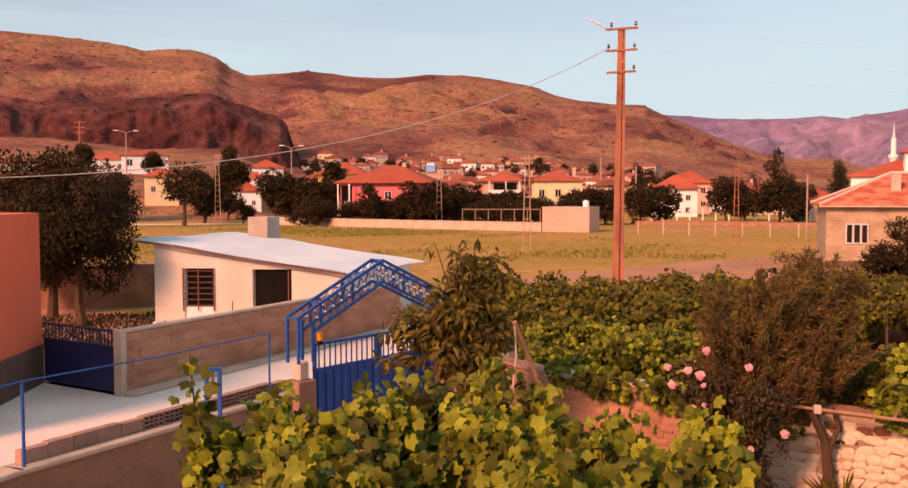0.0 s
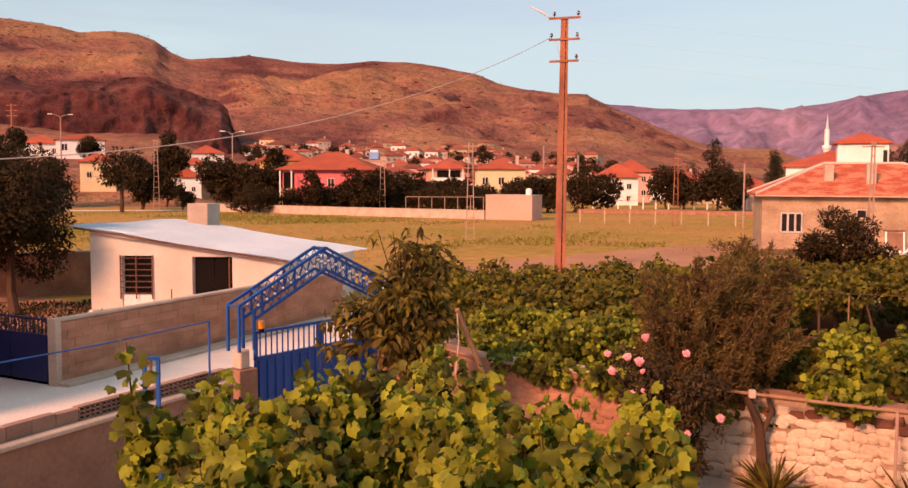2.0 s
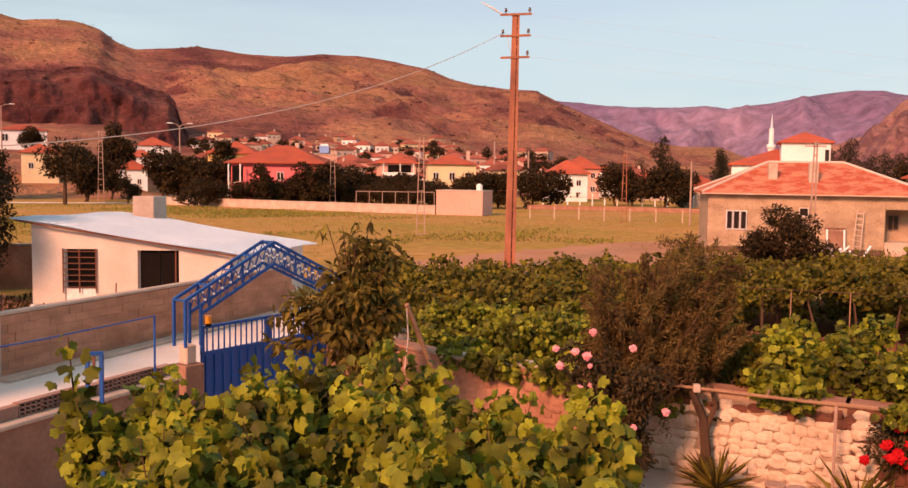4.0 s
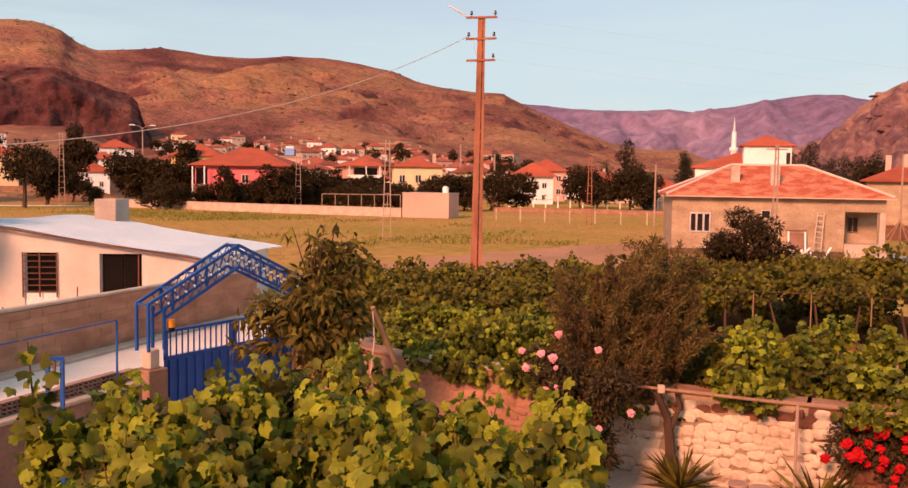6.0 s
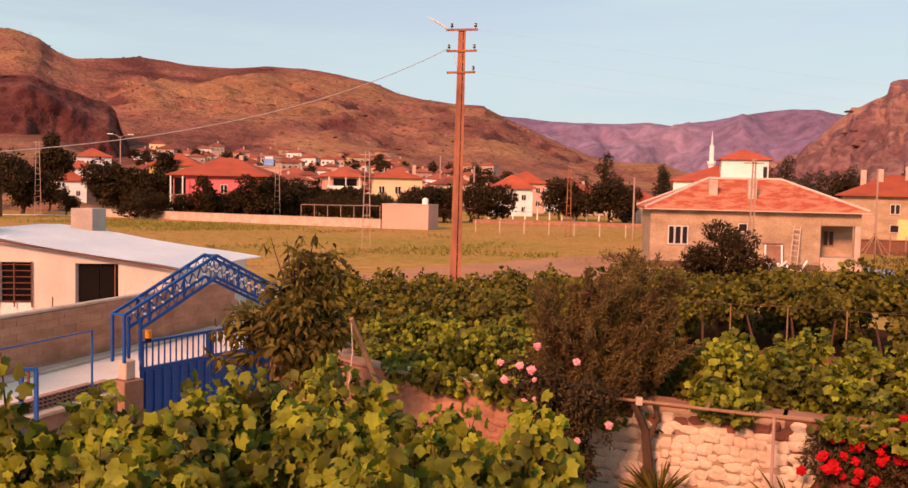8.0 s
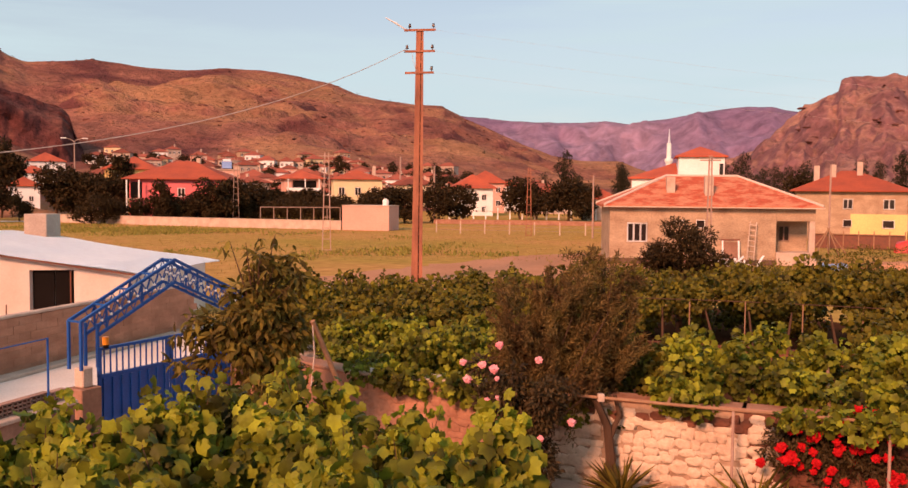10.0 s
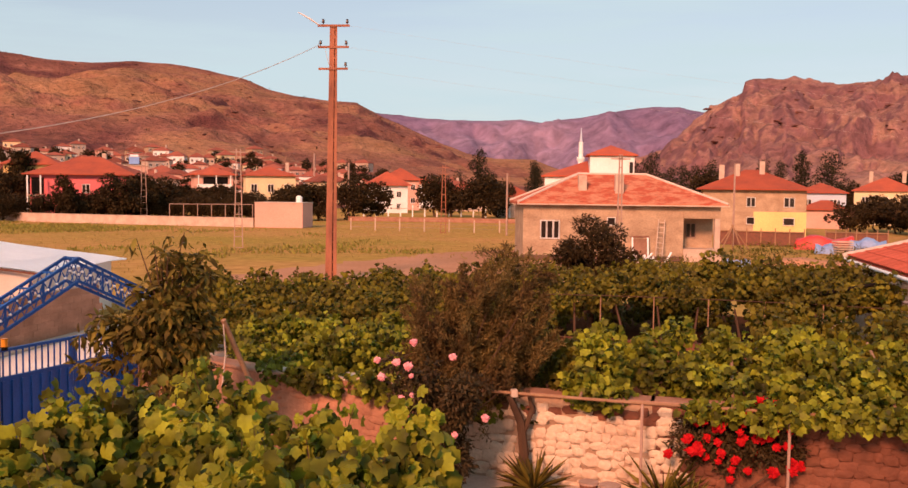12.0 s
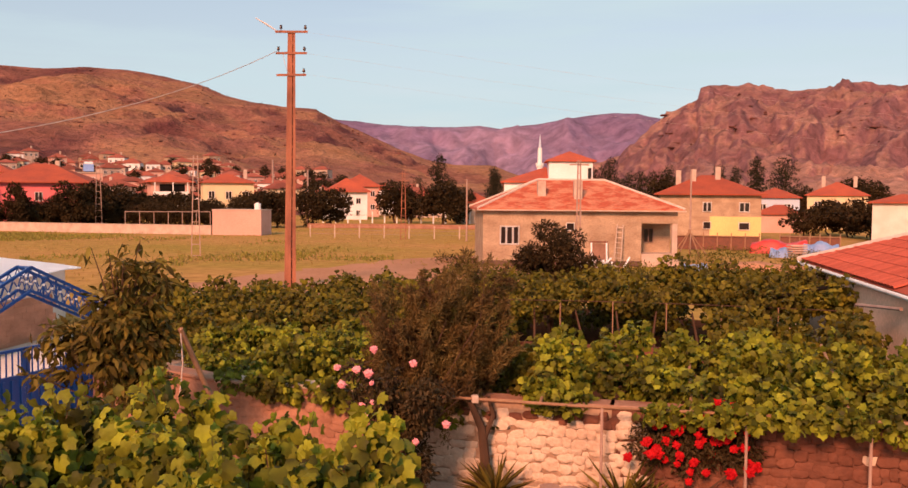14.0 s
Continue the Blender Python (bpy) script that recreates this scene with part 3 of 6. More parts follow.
def house(label, x, y, turn, w, d, h, roof_h, wall, z=0.0, eave=0.4, windows=(), chimneys=(), name="house", group="", roof="roof", ends=True, band=None):
    """A house with its front to -y before turning: wall, roof, windows (x, z, w, h, panes), chimneys (x, y, height)."""
    t = thing(name, label, "house", pose(x, y, z, 0, 0, turn), group)
    part("wall", box((w, d, h + 1.0), (0, 0, h / 2 - 0.5), bevel=0.02), M[wall], t)
    if band:
        bw = w * band[2]
        part("wall", box((bw + 0.03, d + 0.03, band[0] + 1), ((w - bw) / 2, 0, band[0] / 2 - 0.5)), M[band[1]], t, "painted lower storey")
    ro = hip_roof(w, d, roof_h, eave, ends)
    bmesh.ops.translate(ro, verts=ro.verts, vec=(0, 0, h + 0.12))
    rob = part("roof", ro, M[roof], t)
    for cx, cy, ch in chimneys:
        f = max(0.0, 1 - abs(cy) / (d / 2 + eave))
        part("chimney", box((0.55, 0.55, ch + 0.8), (cx, cy, h + 0.12 + roof_h * f + ch / 2 - 0.4), bevel=0.02), M["coping"], rob)
    for wx, wz, ww, wh, panes in windows:
        window(t, wx, wz, ww, wh, -d / 2 - (0.015 if band and wz < band[0] else 0), panes)
    return t


# ---- land ----
def grid_sheet(name, us, vs, f, material, parent=None):
    """A sheet over a grid of two parameters."""
    v = [f(a, b) for b in vs for a in us]
    n = len(us)
    faces = [(j * n + i, j * n + i + 1, (j + 1) * n + i + 1, (j + 1) * n + i) for j in range(len(vs) - 1) for i in range(n - 1)]
    me = bpy.data.meshes.new(name)
    me.from_pydata(v, [], faces)
    me.polygons.foreach_set("use_smooth", [True] * len(faces))
    me.materials.append(material)
    me.update()
    return part(name, me, material, parent)


def ridge_line(points):
    az, el = zip(*sorted(points))
    return lambda a: float(np.interp(a, az, el))


def rough(x, y, size, octaves=5):
    return noise.fractal(Vector((x / size, y / size, 3.7)), 0.9, 2.1, octaves)


HILL_A = ridge_line(((62, 8.5), (36, 8.8), (32.4, 8.75), (29.7, 8.55), (27.8, 8.2), (26.2, 8.35), (24.9, 8.3), (23.7, 7.95), (22.9, 7.35), (21.9, 7.0), (20.5, 7.1),
                     (18.4, 7.3), (17, 7.2), (15.3, 6.98), (13.2, 6.93), (11, 7.17), (9, 7.1), (6.8, 6.8), (4.7, 6.4), (3.3, 5.85), (1.8, 5.5), (0, 5.28), (-2, 5.17),
                     (-3.3, 4.52), (-4.8, 3.85), (-6.9, 2.95), (-8.8, 2.22), (-10.5, 1.95), (-12.9, 1.87), (-13.9, 1.48), (-15.5, 1.0), (-19, 0.2), (-30, 0.1)))


def bank(az, r):
    """The raised shelf below the cliff, on which the upper houses stand."""
    u, v = min(1, max(0, (az - 19) / 4)), min(1, max(0, (r - 142) / 60))
    w = min(1, max(0, (700 - r) / 300))
    return 7.5 * u * u * (3 - 2 * u) * v * v * (3 - 2 * v) * w


def hill_a_height(az, r):
    """Height of the long hill at az degrees and r metres."""
    top = EYE + 950 * math.tan(radians(HILL_A(az)))
    s = max(0.0, (r - 165) / 785)
    h = bank(az, r) + top * (s ** 1.75 if s <= 1 else max(0, 1 - (s - 1) * 0.8))
    p = polar(az, r)
    k = min(1, max(0, (r - 300) / 300))
    crest = math.exp(-((s - 1) / 0.10) ** 2)
    h += k * (1 - 0.95 * crest) * top * 0.12 * rough(p.x, p.y, 150)
    # broken ledges where the rock comes through
    u = min(1, max(0, (rough(p.x, p.y, 190, 3) + 0.05) / 0.3)) * min(1, max(0, (r - 400) / 120)) * (1 - 0.7 * crest)
    f = (h / 12) % 1.0
    h += 0.6 * u * 12 * (f * f * f * (f * (f * 6 - 15) + 10) - f)
    return h + k * (3.5 + 4 * u) * rough(p.x, p.y, 40, 6) * (1 - 0.8 * crest) - 0.5


tagged(grid_sheet("ground", [math.copysign(abs(k / 40) ** 2.2 * 4600, k) for k in range(-40, 41)],
                  [-200 + 4800 * (k / 60) ** 2 for k in range(61)], lambda x, y: (x, y, 0), M["ground"]),
       "dry grassy ground with bare earth reaching to the hills", "ground", kind="structure")
tagged(grid_sheet("hill", [62 - 0.25 * k for k in range(367)], [125 + 1040 * (k / 150) ** 1.1 for k in range(151)],
                  lambda a, r: polar(a, r, hill_a_height(a, r)), M["hill"]),
       "long rounded hill of dry grass and brown rock", "hill", kind="structure")

CLIFF = ridge_line(((60, 5.4), (40, 5.5), (35.4, 5.6), (33.7, 5.35), (31.3, 5.4), (28.8, 5.55), (26.2, 5.9), (24.2, 6.1), (22.9, 5.65), (21.2, 5.15), (20.1, 4.75),
                    (19.65, 4.2), (19.4, 3.1), (18.6, 1.4)))


def cliff_at(a, s):
    top = EYE + 420 * math.tan(radians(CLIFF(a)))
    low = 5.0 if a < 24 else 9.0
    prof = float(np.interp(s, range(6), [0, 0.4, 0.8, 0.96, 1.0, 0.9]))
    r = 372 + 20 * s + (8 * rough(a * 7, s * 14, 22.0, 6) + 2.2 * rough(a * 7, s * 30, 6.0, 5)) * min(1, s)
    return polar(a, r, low - 6 + (top - low + 6) * prof + 1.6 * rough(a * 7 + 50, s * 20, 14.0, 5) * min(1, s))


tagged(grid_sheet("cliff", [60 - 0.12 * k for k in range(346)], [k * 0.1 for k in range(51)], cliff_at, M["cliff"]),
       "dark craggy rock cliff below the hill", "cliff", kind="structure")

FAR = ridge_line(((12, 3.5), (3, 4.8), (-2, 4.75), (-3.5, 4.52), (-5.7, 4.35), (-7.7, 4.22), (-9.3, 4.2), (-10.7, 4.18), (-12, 4.31), (-13.4, 4.08), (-14.5, 4.22), (-16.2, 4.48),
                  (-18.1, 4.81), (-20.2, 5.01), (-21.6, 5.0), (-23.1, 4.64), (-30, 5), (-60, 5)))


def far_at(a, s):
    top = EYE + 3600 * math.tan(radians(FAR(a)))
    r = 3600 - 1100 * (1 - s) + 120 * rough(a * 60, s * 500, 220.0, 6) * min(1, 4 * s * max(0, 1 - s))
    prof = np.interp(s, (0, 0.35, 0.6, 0.85, 1.0, 1.1), (0, 0.22, 0.5, 0.9, 1.0, 0.9))
    return polar(a, r, top * prof + 38 * rough(a * 60 + 900, s * 600, 130.0, 6) * min(1, s * 3) * (1 - 0.88 * math.exp(-((s - 1) / 0.12) ** 2)))


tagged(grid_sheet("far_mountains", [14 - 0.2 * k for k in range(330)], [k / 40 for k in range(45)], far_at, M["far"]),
       "distant rock mountain ridge with purple haze tinted into its colour", "mountain", kind="structure")

RIGHT = ridge_line(((-12, 0.1), (-17, 0.9), (-20, 2.1), (-21, 2.6), (-22.2, 3.6), (-23.15, 4.55), (-23.2, 4.84), (-23.8, 5.11), (-24.6, 5.58), (-25.15, 5.84), (-25.2, 6.42), (-25.75, 6.6),
                    (-27.5, 6.5), (-29.5, 6.26), (-31, 6.1), (-31.8, 6.17), (-32.9, 6.3), (-32.96, 6.55), (-33.35, 6.6), (-33.65, 6.4), (-36.2, 6.23), (-45, 6.1), (-70, 6)))


def right_at(a, s):
    top = EYE + 1500 * math.tan(radians(RIGHT(a)))
    r = 1500 - 950 * (1 - s) + 24 * rough(a * 26, s * 700, 110.0, 6) * min(1, 4 * s * (1.15 - s))
    prof = np.interp(s, (0, 0.3, 0.5, 0.58, 0.80, 0.86, 0.93, 1.0, 1.1), (0, 0.2, 0.52, 0.64, 0.68, 0.80, 0.97, 1.0, 0.92))
    return polar(a, r, top * prof + (17 * rough(a * 26 + 300, s * 800, 60.0, 6) + 6 * rough(a * 26, s * 800 + 200, 22.0, 4)) * min(1, 3 * s) * (1 - 0.75 * math.exp(-((s - 1) / 0.07) ** 2)))


tagged(grid_sheet("rocky_hill", [-11 - 0.15 * k for k in range(387)], [k / 100 for k in range(111)], right_at, M["right_hill"]),
       "reddish rocky hill with crags along its top", "hill", kind="structure")


def scatter_rocks(name, label, spots, seed):
    """Half-sunk boulders and crags in one mesh: (place, size)."""
    r = np.random.default_rng(seed)
    base = bmesh.new()
    bmesh.ops.create_icosphere(base, subdivisions=2, radius=1)
    bv, bf = np.array([v.co[:] for v in base.verts]), np.array([[v.index for v in f.verts] for f in base.faces])
    base.free()
    vs, fs = [], []
    for k, (p, s) in enumerate(spots):
        j = bv * (1 + r.normal(0, 0.16, (len(bv), 1))) * np.array((s * r.uniform(0.9, 2.6), s * r.uniform(0.7, 1.2), s * r.uniform(0.3, 0.6)))
        a = r.uniform(0, 6.28)
        j = j @ np.array(((math.cos(a), -math.sin(a), 0), (math.sin(a), math.cos(a), 0), (0, 0, 1)))
        vs.append(j + np.array(p))
        fs.append(bf + k * len(bv))
    me = bpy.data.meshes.new(name)
    me.from_pydata(np.vstack(vs).tolist(), [], np.vstack(fs).tolist())
    me.materials.append(M["rocks"])
    me.update()
    return tagged(part(name, me, None), label, "rocks", kind="stuff")


rng = np.random.default_rng(31)
spots, tufts = [], []
for k in range(5200):
    a, r = rng.uniform(-11, 40), 420 + 530 * rng.random() ** 0.6
    p = polar(a, r)
    z = hill_a_height(a, r)
    n_ = rough(p.x, p.y * 0.6, 120, 4)
    if n_ > 0.12 or (r > 880 and a < 24 and n_ > 0.0):
        spots.append(((p.x, p.y, z - 0.3), 0.4 + 1.1 * rng.random() ** 2))
    elif k % 12 == 0:
        tufts.append((p.x, p.y, z))
scatter_rocks("hill_rocks", "reddish rock outcrops over the hill", spots, 32)
spots = []
for k in range(420):
    a, s = rng.uniform(-52, -22), rng.uniform(0.35, 1.02)
    spots.append((tuple(right_at(a, s)), 0.9 + 2.4 * rng.random() ** 2))
scatter_rocks("crag_rocks", "broken crags along the rocky hill", spots, 33)
tp_ = np.array(tufts)
tp_ = np.repeat(tp_, 14, axis=0) + rng.normal(0, 0.7, (len(tp_) * 14, 3)) + np.array((0, 0, 0.3))
tagged(foliage("hill_bushes", tp_, rng.normal(0, 1, tp_.shape), SPRIG, 1.1, 0, M["tree"], seed=34), "low dark bushes dotted over the hill", "bushes", kind="stuff")


def flat(name, outline, z, material, label, category):
    bm = bmesh.new()
    bm.faces.new([bm.verts.new((x, y, z)) for x, y in outline])
    bmesh.ops.triangulate(bm, faces=bm.faces)
    return tagged(part(name, bm, material), label, category, kind="structure")


def wavy(points, amount, step, seed):
    """A closed outline with its edges broken up."""
    rng = np.random.default_rng(seed)
    out = []
    for k, a in enumerate(points):
        b = points[(k + 1) % len(points)]
        n = max(1, int(math.dist(a, b) / step))
        for i in range(n):
            f = i / n
            out.append((a[0] + (b[0] - a[0]) * f + rng.normal(0, amount), a[1] + (b[1] - a[1]) * f + rng.normal(0, amount)))
    return out


flat("street", [(-13.4, 20.1), (-12.1, 14), (-12.0, 4), (-8.6, 4), (-7.4, 10), (-5.5, 14.6), (-3.3, 19.4), (-1.5, 30), (0.5, 44), (-5.0, 44), (-7.15, 30.6), (-10.9, 19.1)],
     0.012, M["concrete"], "pale concrete village street", "street")
flat("dirt_track", wavy([(-6, 43), (3, 42), (13, 46), (21, 55), (26, 68), (18, 72), (9, 66), (2, 58), (-4, 50)], 0.35, 1.2, 4), 0.008, M["dirt"],
     "bare reddish earth track at the edge of the field", "track")
flat("courtyard", [(-7.2, 10), (-8.6, 2), (12, 2), (8.5, 11.5), (3.0, 14.3), (-1.0, 16.3), (-3.3, 19.3), (-5.4, 14.8)], 0.010, M["coping"],
     "worn cement courtyard below the vines", "courtyard")
flat("garden_soil", [(-0.8, 16.6), (3.2, 14.5), (6.6, 13.0), (11.6, 10.5), (13.5, 17), (18, 28), (13, 36), (4, 38.5), (-2, 38), (-2.4, 20)], 0.009, M["soil"], "dark bare soil of the garden", "soil")
# the house and balcony from which one looks out
tagged(part("wall_south", box((16, 7, 5.0), (0, -4.9, 2.5), bevel=0.02), M["plaster"]), "plain plastered house wall behind the balcony", "wall", kind="structure")
tagged(part("floor", box((6, 2.0, 0.18), (0, -0.4, 2.9), bevel=0.01), M["concrete"]), "plain concrete balcony floor", "floor", kind="structure")
flat("yard", wavy([(-26, 22), (-13.4, 20.2), (-10.9, 19.3), (-7.4, 30.2), (-9, 31), (-16, 31), (-26, 38)], 0.1, 2, 6), 0.006, M["dirt"], "bare earth yard beside the shed", "yard")
flat("far_road", [(-84, 111), (-46, 124), (-46.5, 127.5), (-86, 114.5)], 0.03, M["concrete"], "pale road along the far edge of the field", "road")

# ---- field grass ----
rng = np.random.default_rng(11)
n = 22000
gx, gy = rng.uniform(-60, 34, n), rng.uniform(40, 122, n)
keep = (gx > -0.75 * gy) & ~((gx > -6) & (gx < 30) & (gy < 60 - 0.1 * gx)) & ~((gx > 12) & (gx < 28) & (gy > 56) & (gy < 70))
gp = np.stack([gx, gy, np.zeros(n)], 1)[keep]
go = np.tile((0.0, 0.0, 1.0), (len(gp), 1))
tagged(foliage("field_grass", gp, go, OVAL, 0.14, -0.1, M["field_grass"], seed=12, face=(0, -0.7, 0.6)), "tufts of dry grass over the field", "grass", kind="stuff")
# greener weeds in drifts
wx, wy = rng.uniform(-58, 14, 60000), rng.uniform(50, 118, 60000)
drift = np.sin(wx * 0.13 + 1.2 * np.sin(wy * 0.11)) + np.sin(wy * 0.21 + 0.06 * wx + 1.0) + 0.6 * np.sin(wx * 0.47 - wy * 0.33)
ok = (drift + rng.normal(0, 0.35, 60000) > 0.75) & (wx > -0.62 * wy) & (wx < 0.12 * wy) & ((wx < -6) | (wy > 64)) & (wx + 0.42 * wy < 38)
wp = np.stack([wx, wy, np.zeros(60000)], 1)[ok]
tagged(foliage("field_weeds", wp, np.tile((0.0, 0.0, 1.0), (len(wp), 1)), OVAL, 0.26, -0.1, M["field_weeds"], seed=13, face=(0, -0.7, 0.6)), "drifts of greener weeds in the field", "weeds", kind="stuff")


# ---- boundary walls ----
def slab_wall(name, a, b, z0, z1, thick, material, label, cap=None):
    m, length = wall_frame(a, b)
    t = thing(name, label, "wall", m, kind="structure")
    part("wall_body", box((length, thick, z1 - z0), (length / 2, 0, (z0 + z1) / 2), bevel=0.01), M[material], t)
    if cap:
        part("coping", box((length + 0.06, thick + 0.08, 0.07), (length / 2, 0, z1 + 0.035), bevel=0.015), M[cap], t)
    return t, length


slab_wall("yard_wall", (-27, 30), (-16.2, 35.5), 0, 1.65, 0.2, "earth_render", "brown rendered wall at the back of the yard", "coping")
slab_wall("field_wall", (-47, 123), (-24.5, 112), 0, 1.0, 0.25, "coping", "low pale wall along the field", "coping")
slab_wall("field_wall", (-24.5, 112), (-7.6, 105.4), 0, 1.0, 0.25, "coping", "low pale wall along the field", "coping")

# street wall of blocks
street_wall, SW_LEN = slab_wall("street_wall", (-10.85, 19.1), (-7.1, 30.6), 0, 1.42, 0.14, "mortar", "grey-brown block wall with a pale coping along the street", "coping")
part("pier", box((0.16, 0.26, 1.5), (0.03, 0, 0.75), bevel=0.015), M["coping"], street_wall)
part("footing", box((SW_LEN, 0.5, 0.1), (SW_LEN / 2, -0.2, 0.05), bevel=0.02), M["coping"], street_wall)

# courtyard wall with a ledge
for a, b in (((-8.6, 4.5), (-7.25, 10.2)), ((-7.25, 10.2), (-5.45, 15.0))):
    cw, CW_LEN = slab_wall("courtyard_wall", a, b, 0, 1.13, 0.3, "render_brown", "rough brown rendered courtyard wall with a cement ledge", "coping")


def hollow_brick(holes):
    """A hollow clay brick, 0.38 long, with rows of holes in its face."""
    bm = bmesh.new()
    L, D, H, t = 0.38, 0.13, 0.2, 0.02
    if not holes:
        return mesh_of(block(bm, (L, D, H), (0, 0, H / 2), bevel=0.008), "brick", M["brick"])
    block(bm, (L, D * 0.3, H), (0, D * 0.3, H / 2))
    for k in range(4):
        block(bm, (L, D * 0.7, t), (0, -D * 0.2, t / 2 + k * (H - t) / 3))
    for k in range(5):
        block(bm, (t, D * 0.7, H - 0.004), (-L / 2 + t / 2 + k * (L - t) / 4, -D * 0.2, H / 2))
    return mesh_of(bm, "brick", M["brick"])


solid, holed = hollow_brick(False), hollow_brick(True)
for k in range(13):
    b = part("brick", holed if k in (5, 6, 8, 9, 10, 11, 12) else solid, None, cw)
    b.matrix_local = pose(0.3 + k * 0.385, 0.06, 1.2, 0, 0, (-1) ** k * 0.8)
    b.scale.z = 1.0 if k % 4 else 0.9

# railing on the courtyard wall
rail = thing("pipe_railing", "thin blue pipe railing on posts along the courtyard wall", "railing")
part("post", rods([((-7.13, 10.25, 1.2), (-7.13, 10.25, 2.28))], 0.021), M["blue"], rail)
part("post", rods([((-5.48, 14.3, 1.2), (-5.48, 14.3, 2.3))], 0.018), M["blue"], rail)
part("rail", path_rod([(-7.9, 7.0, 2.2), (-7.13, 10.25, 2.27), (-6.3, 12.3, 2.25), (-5.48, 14.3, 2.29)], [0.011] * 4), M["blue"], rail)

loop = thing("blue_post_frame", "small blue square-tube frame standing at the courtyard wall", "post")
for q in (((-5.81, 12.63, 0), (-5.81, 12.63, 1.98)), ((-5.64, 12.705, 0), (-5.64, 12.705, 1.98))):
    part("post", beam(bmesh.new(), *q, 0.05, 0.05), M["blue"], loop)
part("crossbar", beam(bmesh.new(), (-5.835, 12.619, 2.0), (-5.615, 12.716, 2.0), 0.05, 0.05), M["blue"], loop)
part("hook", beam(bmesh.new(), (-5.73, 12.665, 1.72), (-5.73, 12.665, 1.98), 0.03, 0.03), M["iron"], loop)

# ---- blue gate with its arch ----
gm, _ = wall_frame((-5.5, 15.9), (-3.47, 19.24))
gate = thing("arched_gate", "bright blue steel gate under a pitched lattice arch", "gate", gm)
GL = 3.9
part("pier", box((0.42, 0.4, 1.2), (0, 0, 0.6), bevel=0.015), M["render_brown"], gate, "brown rendered pier")
part("pier", box((0.42, 0.4, 1.2), (GL, 0, 0.6), bevel=0.015), M["render_brown"], gate, "brown rendered pier")
for x in (0, GL):
    part("plinth", box((0.22, 0.22, 0.34), (x, 0, 1.37), bevel=0.02), M["coping"], gate, "pale cement plinth block")


def arch_z(x, off=0.0):
    return 2.34 + off + (3.26 - 2.34) * (1 - abs(x - GL / 2) / (GL / 2 + 0.18))


for y in (-0.15, 0.15):
    for x in (-0.17, 0.17, GL - 0.17, GL + 0.17):
        part("upright", beam(bmesh.new(), (x, y, 1.52), (x, y, arch_z(x, 0.0 if x in (-0.17, GL + 0.17) else -0.22)), 0.045, 0.045), M["blue"], gate)
    for side in (0, 1):
        xe = -0.18 if side == 0 else GL + 0.18
        xi = 0.17 if side == 0 else GL - 0.17
        part("top_chord", beam(bmesh.new(), (xe, y, arch_z(xe)), (GL / 2, y, arch_z(GL / 2)), 0.045, 0.05), M["blue"], gate)
        part("bottom_chord", beam(bmesh.new(), (xi, y, arch_z(xi, -0.42)), (GL / 2, y, arch_z(GL / 2, -0.42)), 0.045, 0.05), M["blue"], gate)
        lat = bmesh.new()
        for k in range(9):
            x = xi + (GL / 2 - xi) * (k + 0.5) / 9
            w = abs(GL / 2 - xi) / 9 * 0.5
            for s in (-1, 1):
                beam(lat, (x - w, y, arch_z(x - w, -0.21 - 0.19 * s)), (x + w, y, arch_z(x + w, -0.21 + 0.19 * s)), 0.014, 0.014)
            bal = bmesh.new()
            bmesh.ops.create_icosphere(bal, subdivisions=1, radius=0.03, matrix=Matrix.Translation((x, y, arch_z(x, -0.21))))
            part("rosette", bal, M["white"], gate, "white metal rosette")
            if k % 4 == 1:
                beam(lat, (x - w, y, arch_z(x - w, -0.40)), (x - w, y, arch_z(x - w)), 0.03, 0.03)
        part("lattice", lat, M["blue"], gate)
for k in range(9):
    x = -0.17 + (GL + 0.34) * k / 8
    part("cross_tie", beam(bmesh.new(), (x, -0.15, arch_z(x)), (x, 0.15, arch_z(x)), 0.03, 0.03), M["blue"], gate)
for x0, x1 in ((0.3, GL / 2 - 0.02), (GL / 2 + 0.02, GL - 0.3)):
    leafm = part("gate_leaf", box((x1 - x0, 0.04, 1.2), ((x0 + x1) / 2, 0, 0.7)), M["blue"], gate)
    for k in range(8):
        part("rib", box((0.05, 0.03, 1.16), (x0 + (x1 - x0) * (k + 0.5) / 8, -0.035, 0.7)), M["blue"], leafm)
    part("top_rail", box((x1 - x0, 0.06, 0.05), ((x0 + x1) / 2, 0, 1.80)), M["blue"], leafm)
    part("mid_rail", box((x1 - x0, 0.06, 0.05), ((x0 + x1) / 2, 0, 1.325)), M["blue"], leafm)
    for x in (x0 + 0.03, x1 - 0.03):
        part("stile", box((0.06, 0.06, 0.5), (x, 0, 1.56)), M["blue"], leafm)
    for k in range(1, 12):
        part("bar", box((0.022, 0.022, 0.44), (x0 + (x1 - x0) * k / 12, 0, 1.56)), M["blue"], leafm)
beacon = thing("gate_beacon", "small amber warning lamp on the gate post", "lamp", gm @ pose(0.42, -0.06, 1.84))
part("base", rods([((0, 0, -0.03), (0, 0, 0.03))], 0.05), M["dark"], beacon)
part("lens", rods([((0, 0, 0.03), (0, 0, 0.17))], 0.055, 12), M["amber"], beacon)

